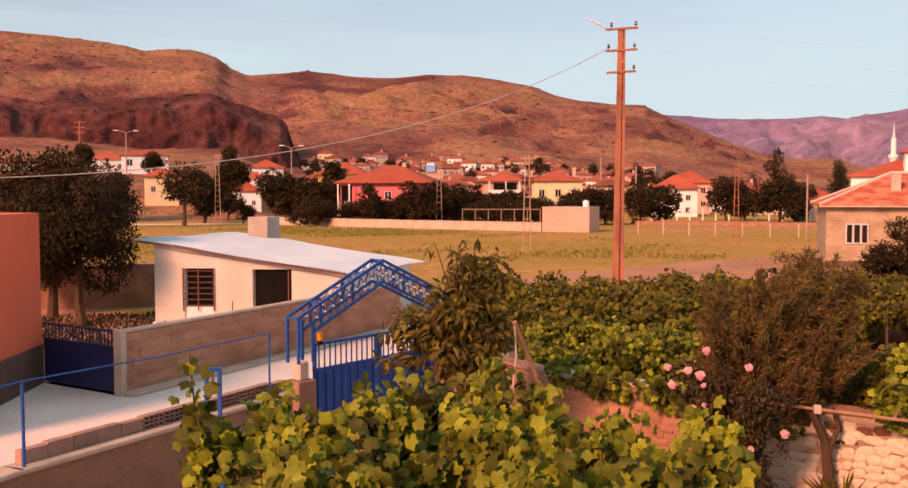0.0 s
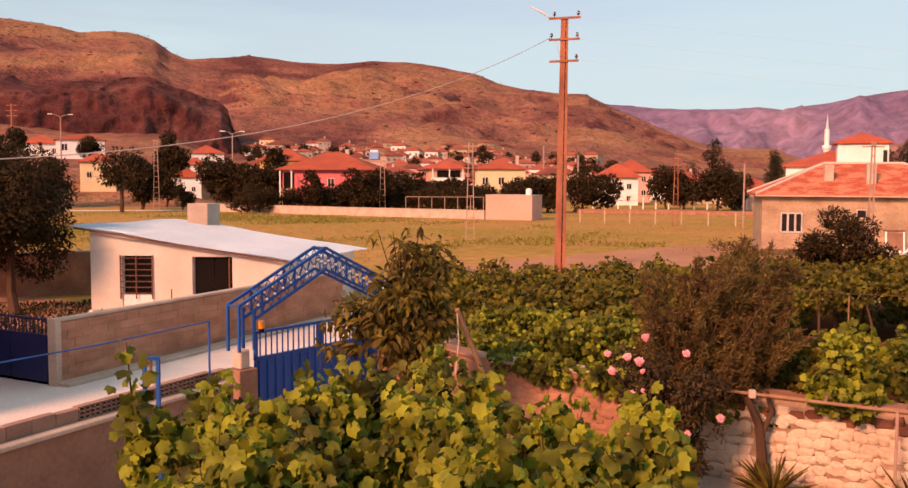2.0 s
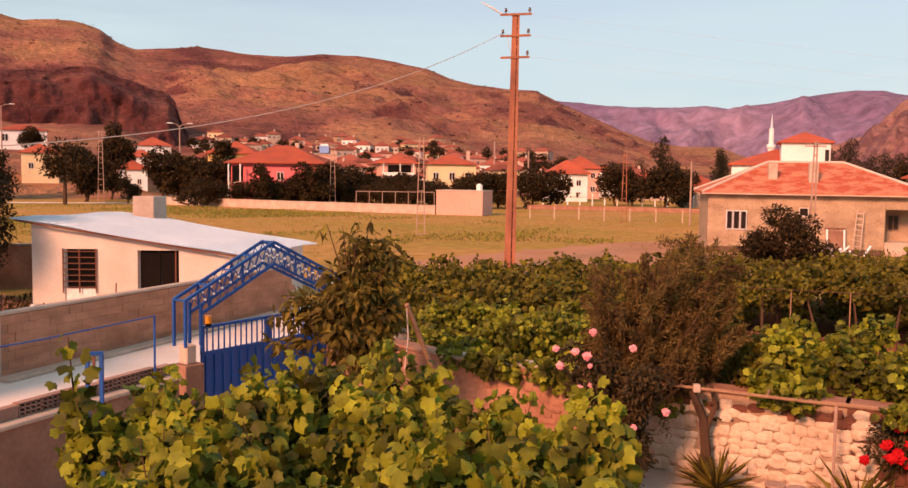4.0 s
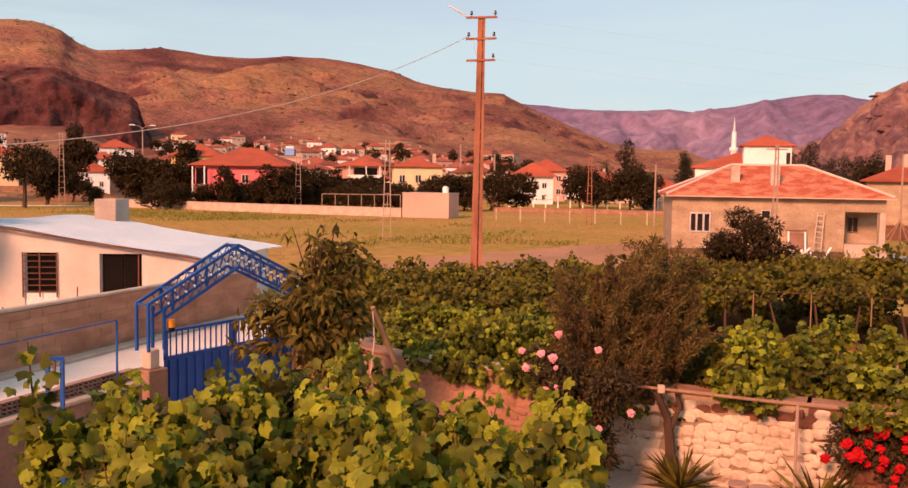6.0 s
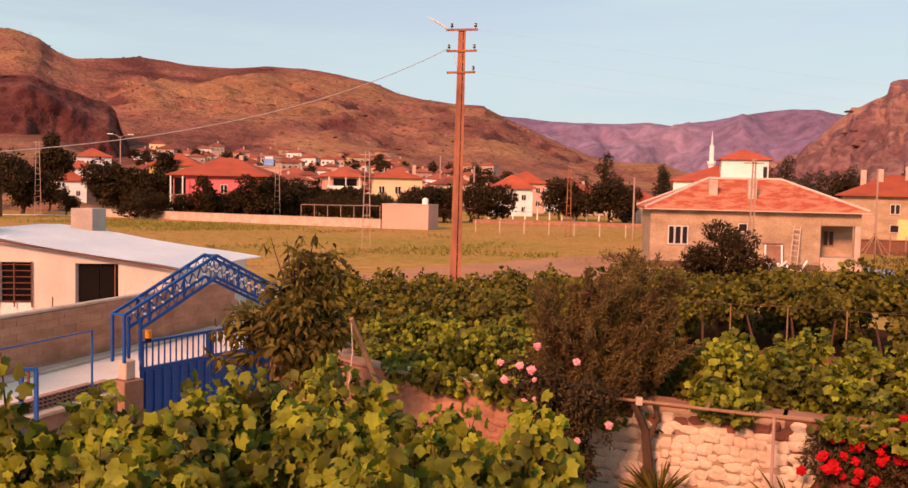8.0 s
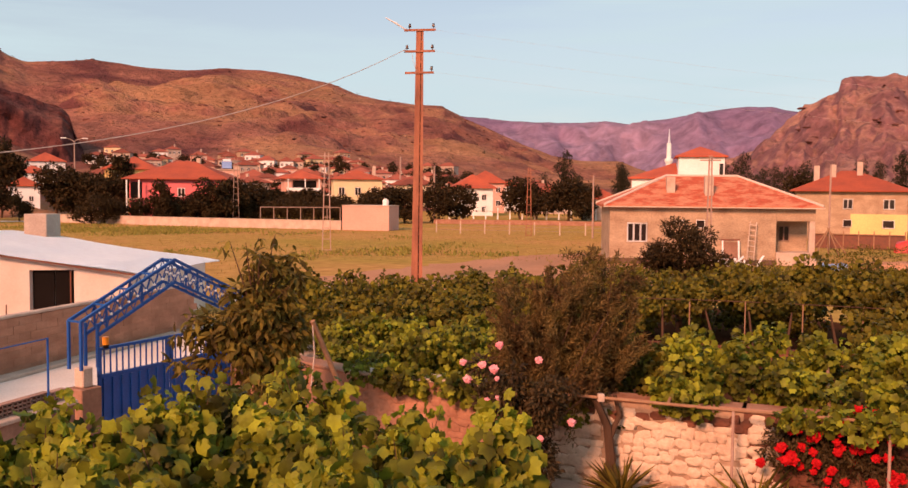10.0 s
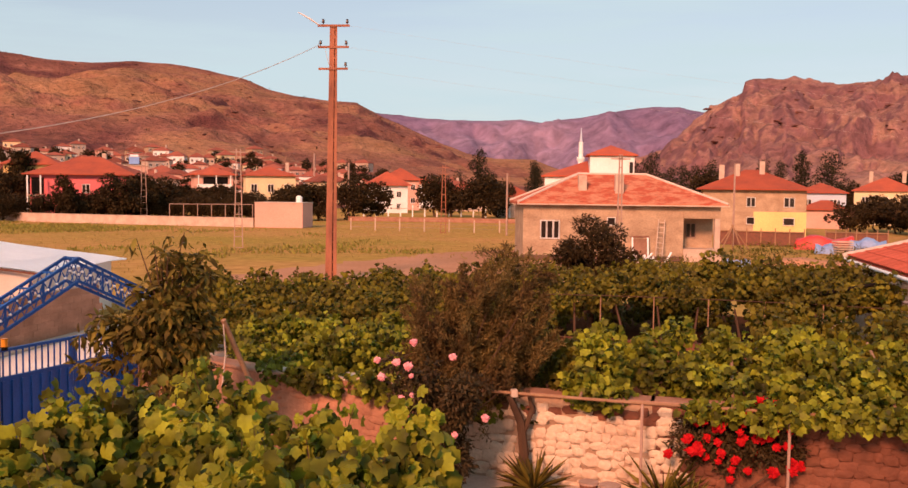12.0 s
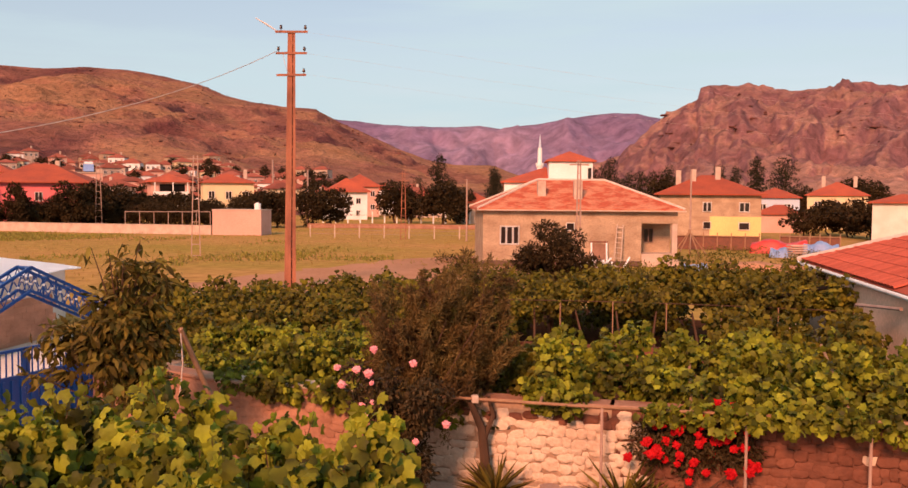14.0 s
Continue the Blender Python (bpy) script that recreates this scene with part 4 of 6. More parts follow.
# ---- dark gate by the orange building ----
dm, DL = wall_frame((-13.35, 20.1), (-10.98, 19.14))
dgate = thing("dark_gate", "dark navy steel double gate with a barred top", "gate", dm)
for x0, x1 in ((0.03, DL / 2), (DL / 2 + 0.02, DL - 0.05)):
    lf = part("gate_leaf", box((x1 - x0, 0.04, 1.05), ((x0 + x1) / 2, 0, 0.6)), M["navy"], dgate)
    part("top_rail", box((x1 - x0, 0.05, 0.04), ((x0 + x1) / 2, 0, 1.46)), M["navy"], lf)
    for k in range(10):
        part("bar", box((0.02, 0.02, 0.4), (x0 + (x1 - x0) * (k + 0.2) / 9.5, 0, 1.3)), M["navy"], lf)

# ---- orange building ----
ob = thing("orange_house", "orange painted building with a dark cement plinth", "house")
plan = [(-13.4, 20.1), (-12.1, 14), (-19, 12.5), (-20.3, 18.7)]
part("wall", prism(plan, 0, 4.1), M["orange"], ob)
cx, cy = sum(p[0] for p in plan) / 4, sum(p[1] for p in plan) / 4
part("plinth", prism([(cx + (x - cx) * 1.008, cy + (y - cy) * 1.008) for x, y in plan], 0, 0.95), M["plinth"], ob)

# ---- shed ----
sm, SL = wall_frame((-15.6, 29.95), (-9.1, 30.9))
shed = thing("shed", "cream plastered shed under a white sheet-metal lean-to roof", "shed", sm)
SD = 4.8


def shed_z(x):
    return 2.82 - 1.05 * x / SL


def shed_panel(x0, x1, z0, z1=None):
    """A piece of the front wall, to z1 or up to the sloping eave."""
    bm = bmesh.new()
    q = [(x0, z0), (x1, z0), (x1, z1 or shed_z(x1)), (x0, z1 or shed_z(x0))]
    f = [bm.verts.new((x, 0, z)) for x, z in q]
    r = [bm.verts.new((x, 0.2, z)) for x, z in q]
    bm.faces.new(f)
    bm.faces.new(r[::-1])
    for k in range(4):
        bm.faces.new((f[k], f[(k + 1) % 4], r[(k + 1) % 4], r[k]))
    return bm


for a in ((0, 1.05, -0.3), (1.05, 2.08, 1.93), (2.08, 3.42, -0.3), (3.42, 4.78, 1.90), (4.78, SL, -0.3)):
    part("front_wall", shed_panel(*a), M["plaster"], shed)
part("side_wall", prism([(0, 0.2), (0.2, 0.2), (0.2, SD), (0, SD)], -0.3, 2.78), M["plaster"], shed)
part("side_wall", prism([(SL - 0.2, 0.2), (SL, 0.2), (SL, SD), (SL - 0.2, SD)], -0.3, 1.74), M["plaster"], shed)
part("back_wall", prism([(0.2, SD - 0.2), (SL - 0.2, SD - 0.2), (SL - 0.2, SD), (0.2, SD)], -0.3, 1.74), M["plaster"], shed)
roofbm = bmesh.new()
N = 150
rows_z = []
for k in range(N + 1):
    y = -0.3 + (SD + 0.6) * k / N
    w = 0.028 * math.sin(k * math.pi / 2)
    rows_z.append([roofbm.verts.new((x, y + 0.06 * math.sin(x * 2.1), shed_z(x) + 0.08 + w + 0.03 * math.sin(x * 1.3) + 0.02 * math.sin(y * 2)))
                   for x in [-0.5 + (SL + 0.9) * i / 10 for i in range(11)]])
for k in range(N):
    for i in range(10):
        roofbm.faces.new((rows_z[k][i], rows_z[k][i + 1], rows_z[k + 1][i + 1], rows_z[k + 1][i]))
bmesh.ops.solidify(roofbm, geom=roofbm.faces[:], thickness=0.02)
part("roof", roofbm, M["sheet"], shed)
part("fascia", beam(bmesh.new(), (-0.35, -0.24, shed_z(-0.35) + 0.01), (SL + 0.3, -0.24, shed_z(SL + 0.3) + 0.01), 0.04, 0.06), M["iron"], shed, "dark timber fascia")
part("lower_panel", box((1.0, 0.05, 0.6), (1.565, 0.06, 0.3)), M["white"], shed, "white sheet panel under the grille")
grille = bmesh.new()
for k in range(7):
    block(grille, (1.1, 0.02, 0.025), (1.56, -0.03, 0.65 + k * 0.2))
for x in (1.03, 1.56, 2.1):
    block(grille, (0.03, 0.03, 1.5), (x, -0.05, 1.2))
# no shutter: a dark sheet put in for the shade behind the bars
part("shutter", box((1.03, 0.04, 1.33), (1.565, 0.15, 1.265)), M["dark"], shed, "dark sheet for the shade behind the bars")
part("window_grille", grille, M["iron"], shed, "rusty iron window bars")
# no leaves: dark sheets put in for the shade inside the open doorway
for x in (3.76, 4.44):
    part("door", box((0.65, 0.04, 1.88), (x, 0.16, 0.94)), M["dark"], shed, "dark sheet for the shade inside the doorway")
part("door_post", box((0.04, 0.04, 1.88), (4.62, 0.1, 0.94)), M["iron"], shed)
part("chimney", box((0.78, 0.78, 1.3), (0.86, SD - 0.2, 2.95), bevel=0.02), M["coping"], shed, "cement chimney block")
for o in shed.children:                     # the shed's sides run askew, along the street
    o.data.transform(Matrix(((1, 0.42, 0, 0), (0, 1, 0, 0), (0, 0, 1, 0), (0, 0, 0, 1))))

# ---- steel power pole ----
pp = thing("power_pole", "tall rusty steel power pole with three crossarms", "power pole", pose(0.42, 46.2, 0, 0, 0.35, 0))
PH = 12.45
def taper(bm, foot, head, z0, z1):
    """A bar whose plan (x0, x1, y0, y1) goes from foot to head."""
    vs = [bm.verts.new((x, y, z)) for (x0, x1, y0, y1), z in ((foot, z0), (head, z1)) for x, y in ((x0, y0), (x1, y0), (x1, y1), (x0, y1))]
    for f in ((3, 2, 1, 0), (4, 5, 6, 7), (0, 1, 5, 4), (1, 2, 6, 5), (2, 3, 7, 6), (3, 0, 4, 7)):
        bm.faces.new([vs[i] for i in f])


for f0, f1, h0, h1 in ((-0.28, 0.04, -0.18, 0.05), (0.10, 0.28, 0.085, 0.18)):
    bm = bmesh.new()
    taper(bm, (f0, f1, -0.14, -0.10), (h0, h1, -0.09, -0.06), 0, PH)
    taper(bm, (f0, f0 + 0.04, -0.10, 0.16), (h0, h0 + 0.03, -0.06, 0.1), 0, PH)
    part("channel", bm, M["pole"], pp)
bm = bmesh.new()
taper(bm, (-0.24, 0.24, 0.05, 0.08), (-0.15, 0.15, 0.03, 0.05), 0, PH)
part("web", bm, M["iron"], pp)
batten = mesh_of(box((0.12, 0.03, 0.1), (0.06, -0.07, 0)), "batten", M["pole"])
for k in range(24):
    part("batten", batten, None, pp).location = (0, 0, 0.4 + k * 0.5)
for z, w, ins in ((PH, 1.55, (-0.5, 0.66)), (PH - 1.03, 1.5, (-0.62, 0.62)), (PH - 2.08, 1.42, (0.6,))):
    arm = part("crossarm", box((w, 0.1, 0.1), (0.0, -0.1, z), pose(0, 0, 0, 0, -2.5, 0)), M["pole"], pp)
    for x in ins:
        bm = bmesh.new()
        zz = z + 0.04 * x
        rod(bm, (x, -0.1, zz + 0.05), (x, -0.1, zz + 0.16), 0.02)
        for q in range(3):
            rod(bm, (x, -0.1, zz + 0.14 + q * 0.06), (x, -0.1, zz + 0.19 + q * 0.06), 0.085 - 0.015 * q, 0.06, 10)
        part("insulator", bm, M["ceramic"], arm, "dark brown porcelain insulator")
part("street_light", path_rod([(-0.7, -0.1, PH), (-1.15, -0.3, PH + 0.25), (-1.7, -0.5, PH + 0.5)], [0.03, 0.05, 0.02]), M["white"], pp, "pale lamp head on a short arm")
part("jumper", path_rod([(-0.4, -0.1, PH - 1.0), (-0.32, -0.15, PH - 1.5), (-0.2, -0.15, PH - 1.9), (-0.05, -0.1, PH - 2.05)], [0.012] * 4, 5), M["wire"], pp)
wire = path_rod([(-0.2 - 18.2 * s, 46.1 - 29.8 * s, 11.5 - 14.2 * s + 7.6 * s * s) for s in [k / 32 for k in range(41)]], [0.016] * 41, 5)
tagged(part("overhead_wire", wire, M["wire"]), "sagging twisted overhead cable from the power pole", "cable")
for z, x in ((PH + 0.05, 1.1), (PH - 0.98, 1.0), (PH - 2.0, 1.0)):
    far_wire = path_rod([(x + 70 * a, 46.2 + 16 * a, z - 6 * a + 3 * a * a) for a in [k / 8 for k in range(9)]], [0.003] * 9, 4)
    tagged(part("power_wire", far_wire, M["wire"]), "thin overhead power wire", "cable", "power wires")


def lattice_pole(label, x, y, h, w=0.5, colour="grey_iron", arms=1, turn=0):
    t = thing("lattice_pole", label, "power pole", pose(x, y, 0, 0, 0, turn), "lattice poles")
    for s in (-1, 1):
        part("leg", beam(bmesh.new(), (s * w / 2, 0, 0), (s * w * 0.22, 0, h), 0.07, 0.07), M[colour], t)
    n = int(h / 0.75)
    for k in range(n):
        z = h * k / n
        q = w / 2 - (w / 2 - w * 0.22) * k / n
        part("rung", beam(bmesh.new(), (-q, 0, z + 0.1), (q, 0, z + 0.1), 0.05, 0.05), M[colour], t)
    for k in range(arms):
        part("crossarm", box((1.1, 0.07, 0.07), (0, 0, h - 0.25 - 0.7 * k)), M[colour], t)
    return t


lattice_pole("pale steel lattice pole in the field", -6.07, 69, 7.3, 0.62)
lattice_pole("pale steel lattice pole behind the field wall", *polar(10.44, 121).xy, 8.4, 0.8)
lattice_pole("pale steel lattice pole beside the road", *polar(23.81, 138).xy, 10.0, 0.9)
lattice_pole("rusty steel lattice pole at the field fence", *polar(-7.41, 95).xy, 7.0, 0.55, "pole", 2)
lattice_pole("slim pale lattice pole in front of the block house", *polar(-18.2, 52).xy, 6.6, 0.3, "grey_iron", 1)

# ---- houses ----
def ground_at(az, d):
    return max(0.0, hill_a_height(az, d)) if d > 126 else 0.0


def at_house(label, az, d, w, eave_z, roof_h, wall, dep=8.0, turn=0.0, z=None, **more):
    if z is None:
        z = ground_at(az, d)
        more["windows"] = [(a, b - z, *c) for a, b, *c in more.get("windows", ())]
    p = polar(az, d + dep / 2)
    return house(label, p.x, p.y, az + turn, w, dep, eave_z - z, roof_h, wall, z=z, **more)


def win_row(w, zs, count, ww=1.0, wh=1.2):
    return [(-w / 2 + w * (k + 0.5) / count, z, ww, wh, 2) for z in zs for k in range(count)]


pink_house = at_house("bright pink two-storey house with a terracotta hip roof", 13.3, 128, 12.4, 5.7, 2.4, "pink", 10, -14, windows=[(0.6, 4.0, 1.0, 1.2, 2)], chimneys=((1.5, 1, 0.9),), eave=0.8)
at_house("yellow house with an orange hip roof", 16.17, 165, 8.2, 7.6, 2.2, "yellow", 9, -10, windows=win_row(8, (6.0, 3), 2), eave=0.6)
at_house("cream house with a red hip roof", 3.23, 150, 7.8, 6.2, 1.5, "cream", 8, 4, windows=win_row(7.8, (4.3, 1.8), 3, 1.0, 1.3), chimneys=((3, 1, 1.0),), eave=0.5)
salmon_house = at_house("pink and white two-storey house with balconies", 6.58, 185, 7.2, 6.6, 1.6, "salmon", 8, 6, eave=0.9)
# flat dark plates on the solid front wall stand in for veranda shade
for z in (0.4, 3.1):
    part("veranda_recess", box((1.5, 0.08, 2.1), (-5.3, -5.03, z + 1.2)), M["dark"], pink_house, "dark plate for the shaded veranda opening")
    part("veranda_floor", box((1.8, 1.3, 0.16), (-5.4, -5.6, z)), M["coping"], pink_house)
for x in (-6.2, -4.6):
    part("veranda_post", box((0.16, 0.16, 5.6), (x, -6.15, 2.8)), M["white"], pink_house)
sz_ = salmon_house.location.z
# the same for balconies: a dark plate as the shade above each front
for z in (1.9, 4.5):
    part("balcony_recess", box((4.6, 0.08, 1.6), (0.3, -4.03, z - sz_ + 0.95)), M["dark"], salmon_house, "dark plate for the shaded balcony opening")
    part("balcony", box((6.4, 1.2, 0.7), (0, -4.6, z - sz_)), M["white"], salmon_house, "white balcony front")
for x in (-3.0, 0.3, 3.0):
    part("balcony_post", box((0.18, 0.18, 5.4), (x, -5.1, 3.9 - sz_)), M["white"], salmon_house)
at_house("cream house with a small window beside the trees", 26.99, 166, 5.6, 7.1, 1.5, "cream", 7, 0, windows=win_row(5.5, (5.0,), 2, 0.8, 1.0))
at_house("white house with a veranda on the slope", 27.9, 225, 10.2, 12.8, 1.3, "white", 8, 0, windows=win_row(10, (11.2,), 3, 1.3, 1.6))
at_house("low white house with a red roof", 29.93, 235, 8.5, 12.2, 2.0, "white", 8, 0, windows=win_row(8, (10.6,), 3))
at_house("low white house with an orange roof by the trees", 22.05, 165, 4.6, 4.6, 1.5, "white", 7, 0, windows=win_row(4, (2.6,), 2, 0.7, 0.9))
at_house("white house with a red hip roof", -3.88, 170, 6.6, 5.0, 2.5, "white", 9, 8, windows=win_row(6.6, (3.4, 1.2), 2, 0.9, 1.1), eave=0.7)
at_house("two-storey white house with a red roof", -4.72, 195, 8, 6.2, 2.6, "salmon", 8, 0, windows=win_row(8, (4.8, 2), 3), eave=0.6)
at_house("small white house with a red roof", -6.23, 215, 5, 5.6, 1.5, "white", 7, 0, windows=win_row(5, (4,), 2))
at_house("low stone house with a brown roof", -8.68, 190, 8, 4.0, 1.5, "coping", 7, 0, windows=win_row(8, (2.4,), 3))
at_house("low house with an orange roof", -11.79, 150, 5.5, 3.4, 1.6, "coping", 7, 0, windows=win_row(5, (2.0,), 2))
at_house("pale house under a red roof on the slope", 20.95, 240, 8, 10.5, 2.2, "white", 8, 5, windows=win_row(8, (9,), 3))
at_house("white house with a red roof below the cliff", 21.64, 200, 6.5, 7.2, 1.5, "white", 7, 0, windows=win_row(6, (5.6,), 2))
at_house("grey house with a flat-pitched roof on the slope", 34.73, 240, 12, 11.4, 1.0, "coping", 8, 0, windows=win_row(12, (9.6,), 3))
at_house("small white hut on the slope", 34.15, 190, 4.2, 6.4, 0.7, "white", 5, 0, windows=win_row(4, (5,), 1))

# salmon box with a water tank
bmx, BL = wall_frame((-7.5, 105.2), (-2.2, 103.55))
bx = thing("pump_house", "flat-roofed salmon building at the end of the field wall", "building", bmx)
part("wall", box((BL, 3.6, 2.75), (BL / 2, 1.8, 1.375), bevel=0.02), M["salmon"], bx)
part("roof_slab", box((BL + 0.1, 3.7, 0.1), (BL / 2, 1.8, 2.79)), M["coping"], bx)
tank = thing("water_tank", "small white water tank on the flat roof", "tank", bmx @ pose(BL - 0.9, 1.5, 2.84))
part("drum", rods([((0, 0, 0), (0, 0, 0.65))], 0.35, 14), M["white"], tank)
part("lid", rods([((0, 0, 0.65), (0, 0, 0.75))], 0.2, 12), M["white"], tank)

# bare-block house
hm = pose(13.0, 59.4, 0, 0, 0, -8.2)
HL, HD, HH = 12.9, 8.2, 3.62
bh = thing("block_house", "bare brown block house with terracotta hip roof and corner porch", "house", hm)
part("wall", box((10.5, HD, HH + 0.4), (5.25, HD / 2, HH / 2 - 0.2), bevel=0.02), M["housewall"], bh)
part("wall", box((HL - 10.5, HD - 1.8, HH + 0.4), ((HL + 10.5) / 2, 1.8 + (HD - 1.8) / 2, HH / 2 - 0.2)), M["housewall"], bh)
part("porch_lintel", box((HL - 10.5, 1.8, HH - 2.85), ((HL + 10.5) / 2, 0.9, (HH + 2.85) / 2)), M["housewall"], bh)
part("porch_floor", box((HL - 10.4, 1.9, 0.85), ((HL + 10.5) / 2 + 0.05, 0.85, 0.42)), M["coping"], bh)
part("porch_pillar", box((0.35, 0.35, 2.0), (HL - 0.17, 0.2, 1.85)), M["coping"], bh)
part("foundation", box((10.4, 0.3, 0.5), (5.2, -0.1, 0.1)), M["plinth"], bh)
hr = hip_roof(HL, HD, 1.95, 0.38, thick=0.16)
bmesh.ops.translate(hr, verts=hr.verts, vec=(HL / 2, HD / 2, HH + 0.17))
hroof = part("roof", hr, M["roof_worn"], bh)
caps = ((-0.38, -0.38, 0), (HD / 2, HD / 2, 1.95)), ((-0.38, HD + 0.38, 0), (HD / 2, HD / 2, 1.95)), ((HL + 0.38, -0.38, 0), (HL - HD / 2, HD / 2, 1.95)), ((HD / 2, HD / 2, 1.95), (HL - HD / 2, HD / 2, 1.95))
for a_, b_ in caps:
    part("ridge_cap", rods([((a_[0], a_[1], a_[2] + HH + 0.18), (b_[0], b_[1], b_[2] + HH + 0.18))], 0.09, 6), M["mortar_cap"], hroof, "pale ridge tiles")
part("gutter", box((HL + 0.9, 0.1, 0.08), (HL / 2, -0.44, HH + 0.05)), M["coping"], hroof)
for x, y, s in ((4.05, 1.7, 1.25), (6.45, 1.3, 1.35)):
    part("chimney", box((0.55, 0.5, s), (x, y, HH + 0.75 + s / 2), bevel=0.02), M["coping"], hroof)
part("roof_hatch", box((0.35, 1.4, 0.06), (10.6, 2.0, HH + 1.0), pose(0, 0, 0, 22, 0, -8)), M["coping"], hroof, "loose pale board lying on the tiles")
window(bh, 1.75, 2.02, 1.3, 1.25, 0, 3)
window(bh, 5.75, 2.6, 0.58, 0.55, 0, 1)
window(bh, 4.4, 2.75, 0.7, 0.18, 0, 1)
window(bh, 11.4, 2.0, 0.7, 1.0, 1.8, 2, "grey_iron")
ladder = thing("ladder", "weathered wooden ladder leaning on the block house", "ladder", hm @ pose(8.75, -0.75, 0.35, -11, 0, 0) @ pose(0, 0, 0, 0, 6, 0))
for x in (-0.22, 0.22):
    part("rail", beam(bmesh.new(), (x, 0, 0), (x * 0.9, 0, 2.5), 0.06, 0.05), M["coping"], ladder)
for k in range(7):
    part("rung", beam(bmesh.new(), (-0.22, 0, 0.25 + k * 0.34), (0.22, 0, 0.25 + k * 0.34), 0.05, 0.05), M["coping"], ladder)
door = thing("leaning_door_frame", "pale wooden door frame leaning on the block house", "door frame", hm @ pose(7.6, -0.6, 0.2, -10, 0, 0))
for x in (-0.5, 0.5):
    part("jamb", box((0.1, 0.06, 1.4), (x, 0, 0.7)), M["white"], door)
part("head", box((1.2, 0.06, 0.1), (0, 0, 1.45)), M["iron"], door)
part("infill", box((0.9, 0.03, 1.3), (0, 0.02, 0.66)), M["render_brown"], door)
junk = thing("timber_offcuts", "heap of pale timber offcuts by the house wall", "timber heap", hm @ pose(7.6, -1.6, 0))
rng = np.random.default_rng(8)
for k in range(12):
    a = rng.uniform(0, 3.14)
    x, y, z = rng.uniform(-1.6, 1.6), rng.uniform(-0.4, 0.4), rng.uniform(0.05, 0.5)
    part("board", beam(bmesh.new(), (x - 0.5 * math.cos(a), y - 0.4 * math.sin(a), max(0.02, z - 0.3)), (x + 0.5 * math.cos(a), y + 0.4 * math.sin(a), z + 0.3), 0.12, 0.04), M["white"], junk)

# weeds along the foot of the house and the track
rng = np.random.default_rng(43)
wc = []
for k in range(330):
    p = polar(rng.uniform(-29.67, -10.02), rng.uniform(49, 57.5)) if k < 150 else polar(rng.uniform(-36.38, -24.75), rng.uniform(40, 80))
    s = rng.uniform(0.2, 0.5)
    wc.append((p.x, p.y, s * 0.6, s * 1.4, s * 1.2, s))
p_, d_ = crown_places(rng, wc, 20000)
tagged(foliage("weeds", p_, d_ + np.array((0, 0, 0.5)), OVAL, 0.16, -0.1, M["vine_back"], seed=44), "weeds and low scrub before the block house", "weeds", kind="stuff")

# white house with a raised tower, minaret
tw = polar(-17.68, 88)
th = thing("white_tower_house", "white rendered house with a raised square storey and red roofs", "house", pose(tw.x, tw.y, 0, 0, 0, -14))
part("wall", box((4.1, 4.4, 7.85), (0, 2.2, 3.92), bevel=0.02), M["white"], th)
tr = hip_roof(4.1, 4.4, 0.95, 0.3)
bmesh.ops.translate(tr, verts=tr.verts, vec=(0, 2.2, 7.97))
part("roof", tr, M["roof"], th)
part("wall", box((8.4, 8, 5.85), (-2.05, 4.9, 2.92), bevel=0.02), M["white"], th)
wr = hip_roof(8.4, 8, 1.5, 0.35)
bmesh.ops.translate(wr, verts=wr.verts, vec=(-2.05, 4.9, 5.97))
part("roof", wr, M["roof"], th)
window(th, 1.75, 6.7, 0.4, 1.2, 0, 1)
mp_ = polar(-15.77, 300)
mn = thing("minaret", "slender white minaret above the roofs", "minaret", Matrix.Translation(mp_))
part("shaft", path_rod([(0, 0, 0), (0, 0, 13.6)], [0.95, 0.9], 12), M["white"], mn)
part("balcony", path_rod([(0, 0, 13.6), (0, 0, 14.4), (0, 0, 15.2)], [0.9, 1.3, 1.3], 12), M["white"], mn)
part("upper_shaft", path_rod([(0, 0, 15.2), (0, 0, 20)], [0.75, 0.7], 12), M["white"], mn)
part("spire", path_rod([(0, 0, 20), (0, 0, 24.5)], [0.5, 0.04], 12), M["bluewall"], mn, "grey conical spire")

at_house("two-storey house with a bare upper wall and yellow lower storey", -25.79, 102, 10.4, 4.85, 2.1, "housewall", 9, 4, name="house",
         windows=[(-0.3, 3.6, 0.95, 1.05, 2), (3.5, 3.6, 1.1, 1.05, 2), (-0.3, 1.65, 0.85, 0.8, 1), (3.5, 1.6, 1.15, 0.85, 1)],
         chimneys=((-3.2, -1.5, 1.1), (-1.6, -1.5, 1.2), (1.0, -1, 1.3)), eave=0.6, band=(2.6, "yellow", 0.5))
at_house("pale blue house with a red roof", -29.61, 140, 6.6, 4.6, 1.4, "bluewall", 7, 0, windows=win_row(6.6, (3.2,), 2))
at_house("low salmon annexe with a red roof", -29.83, 130, 6.0, 2.4, 1.2, "salmon", 5, 0)
at_house("cream house with a red hip roof among trees", -32.96, 150, 8.4, 5.0, 2.0, "cream", 8, 0, windows=win_row(8, (3.6,), 3), chimneys=((-2, 0, 0.9), (2.5, 0, 0.9)))
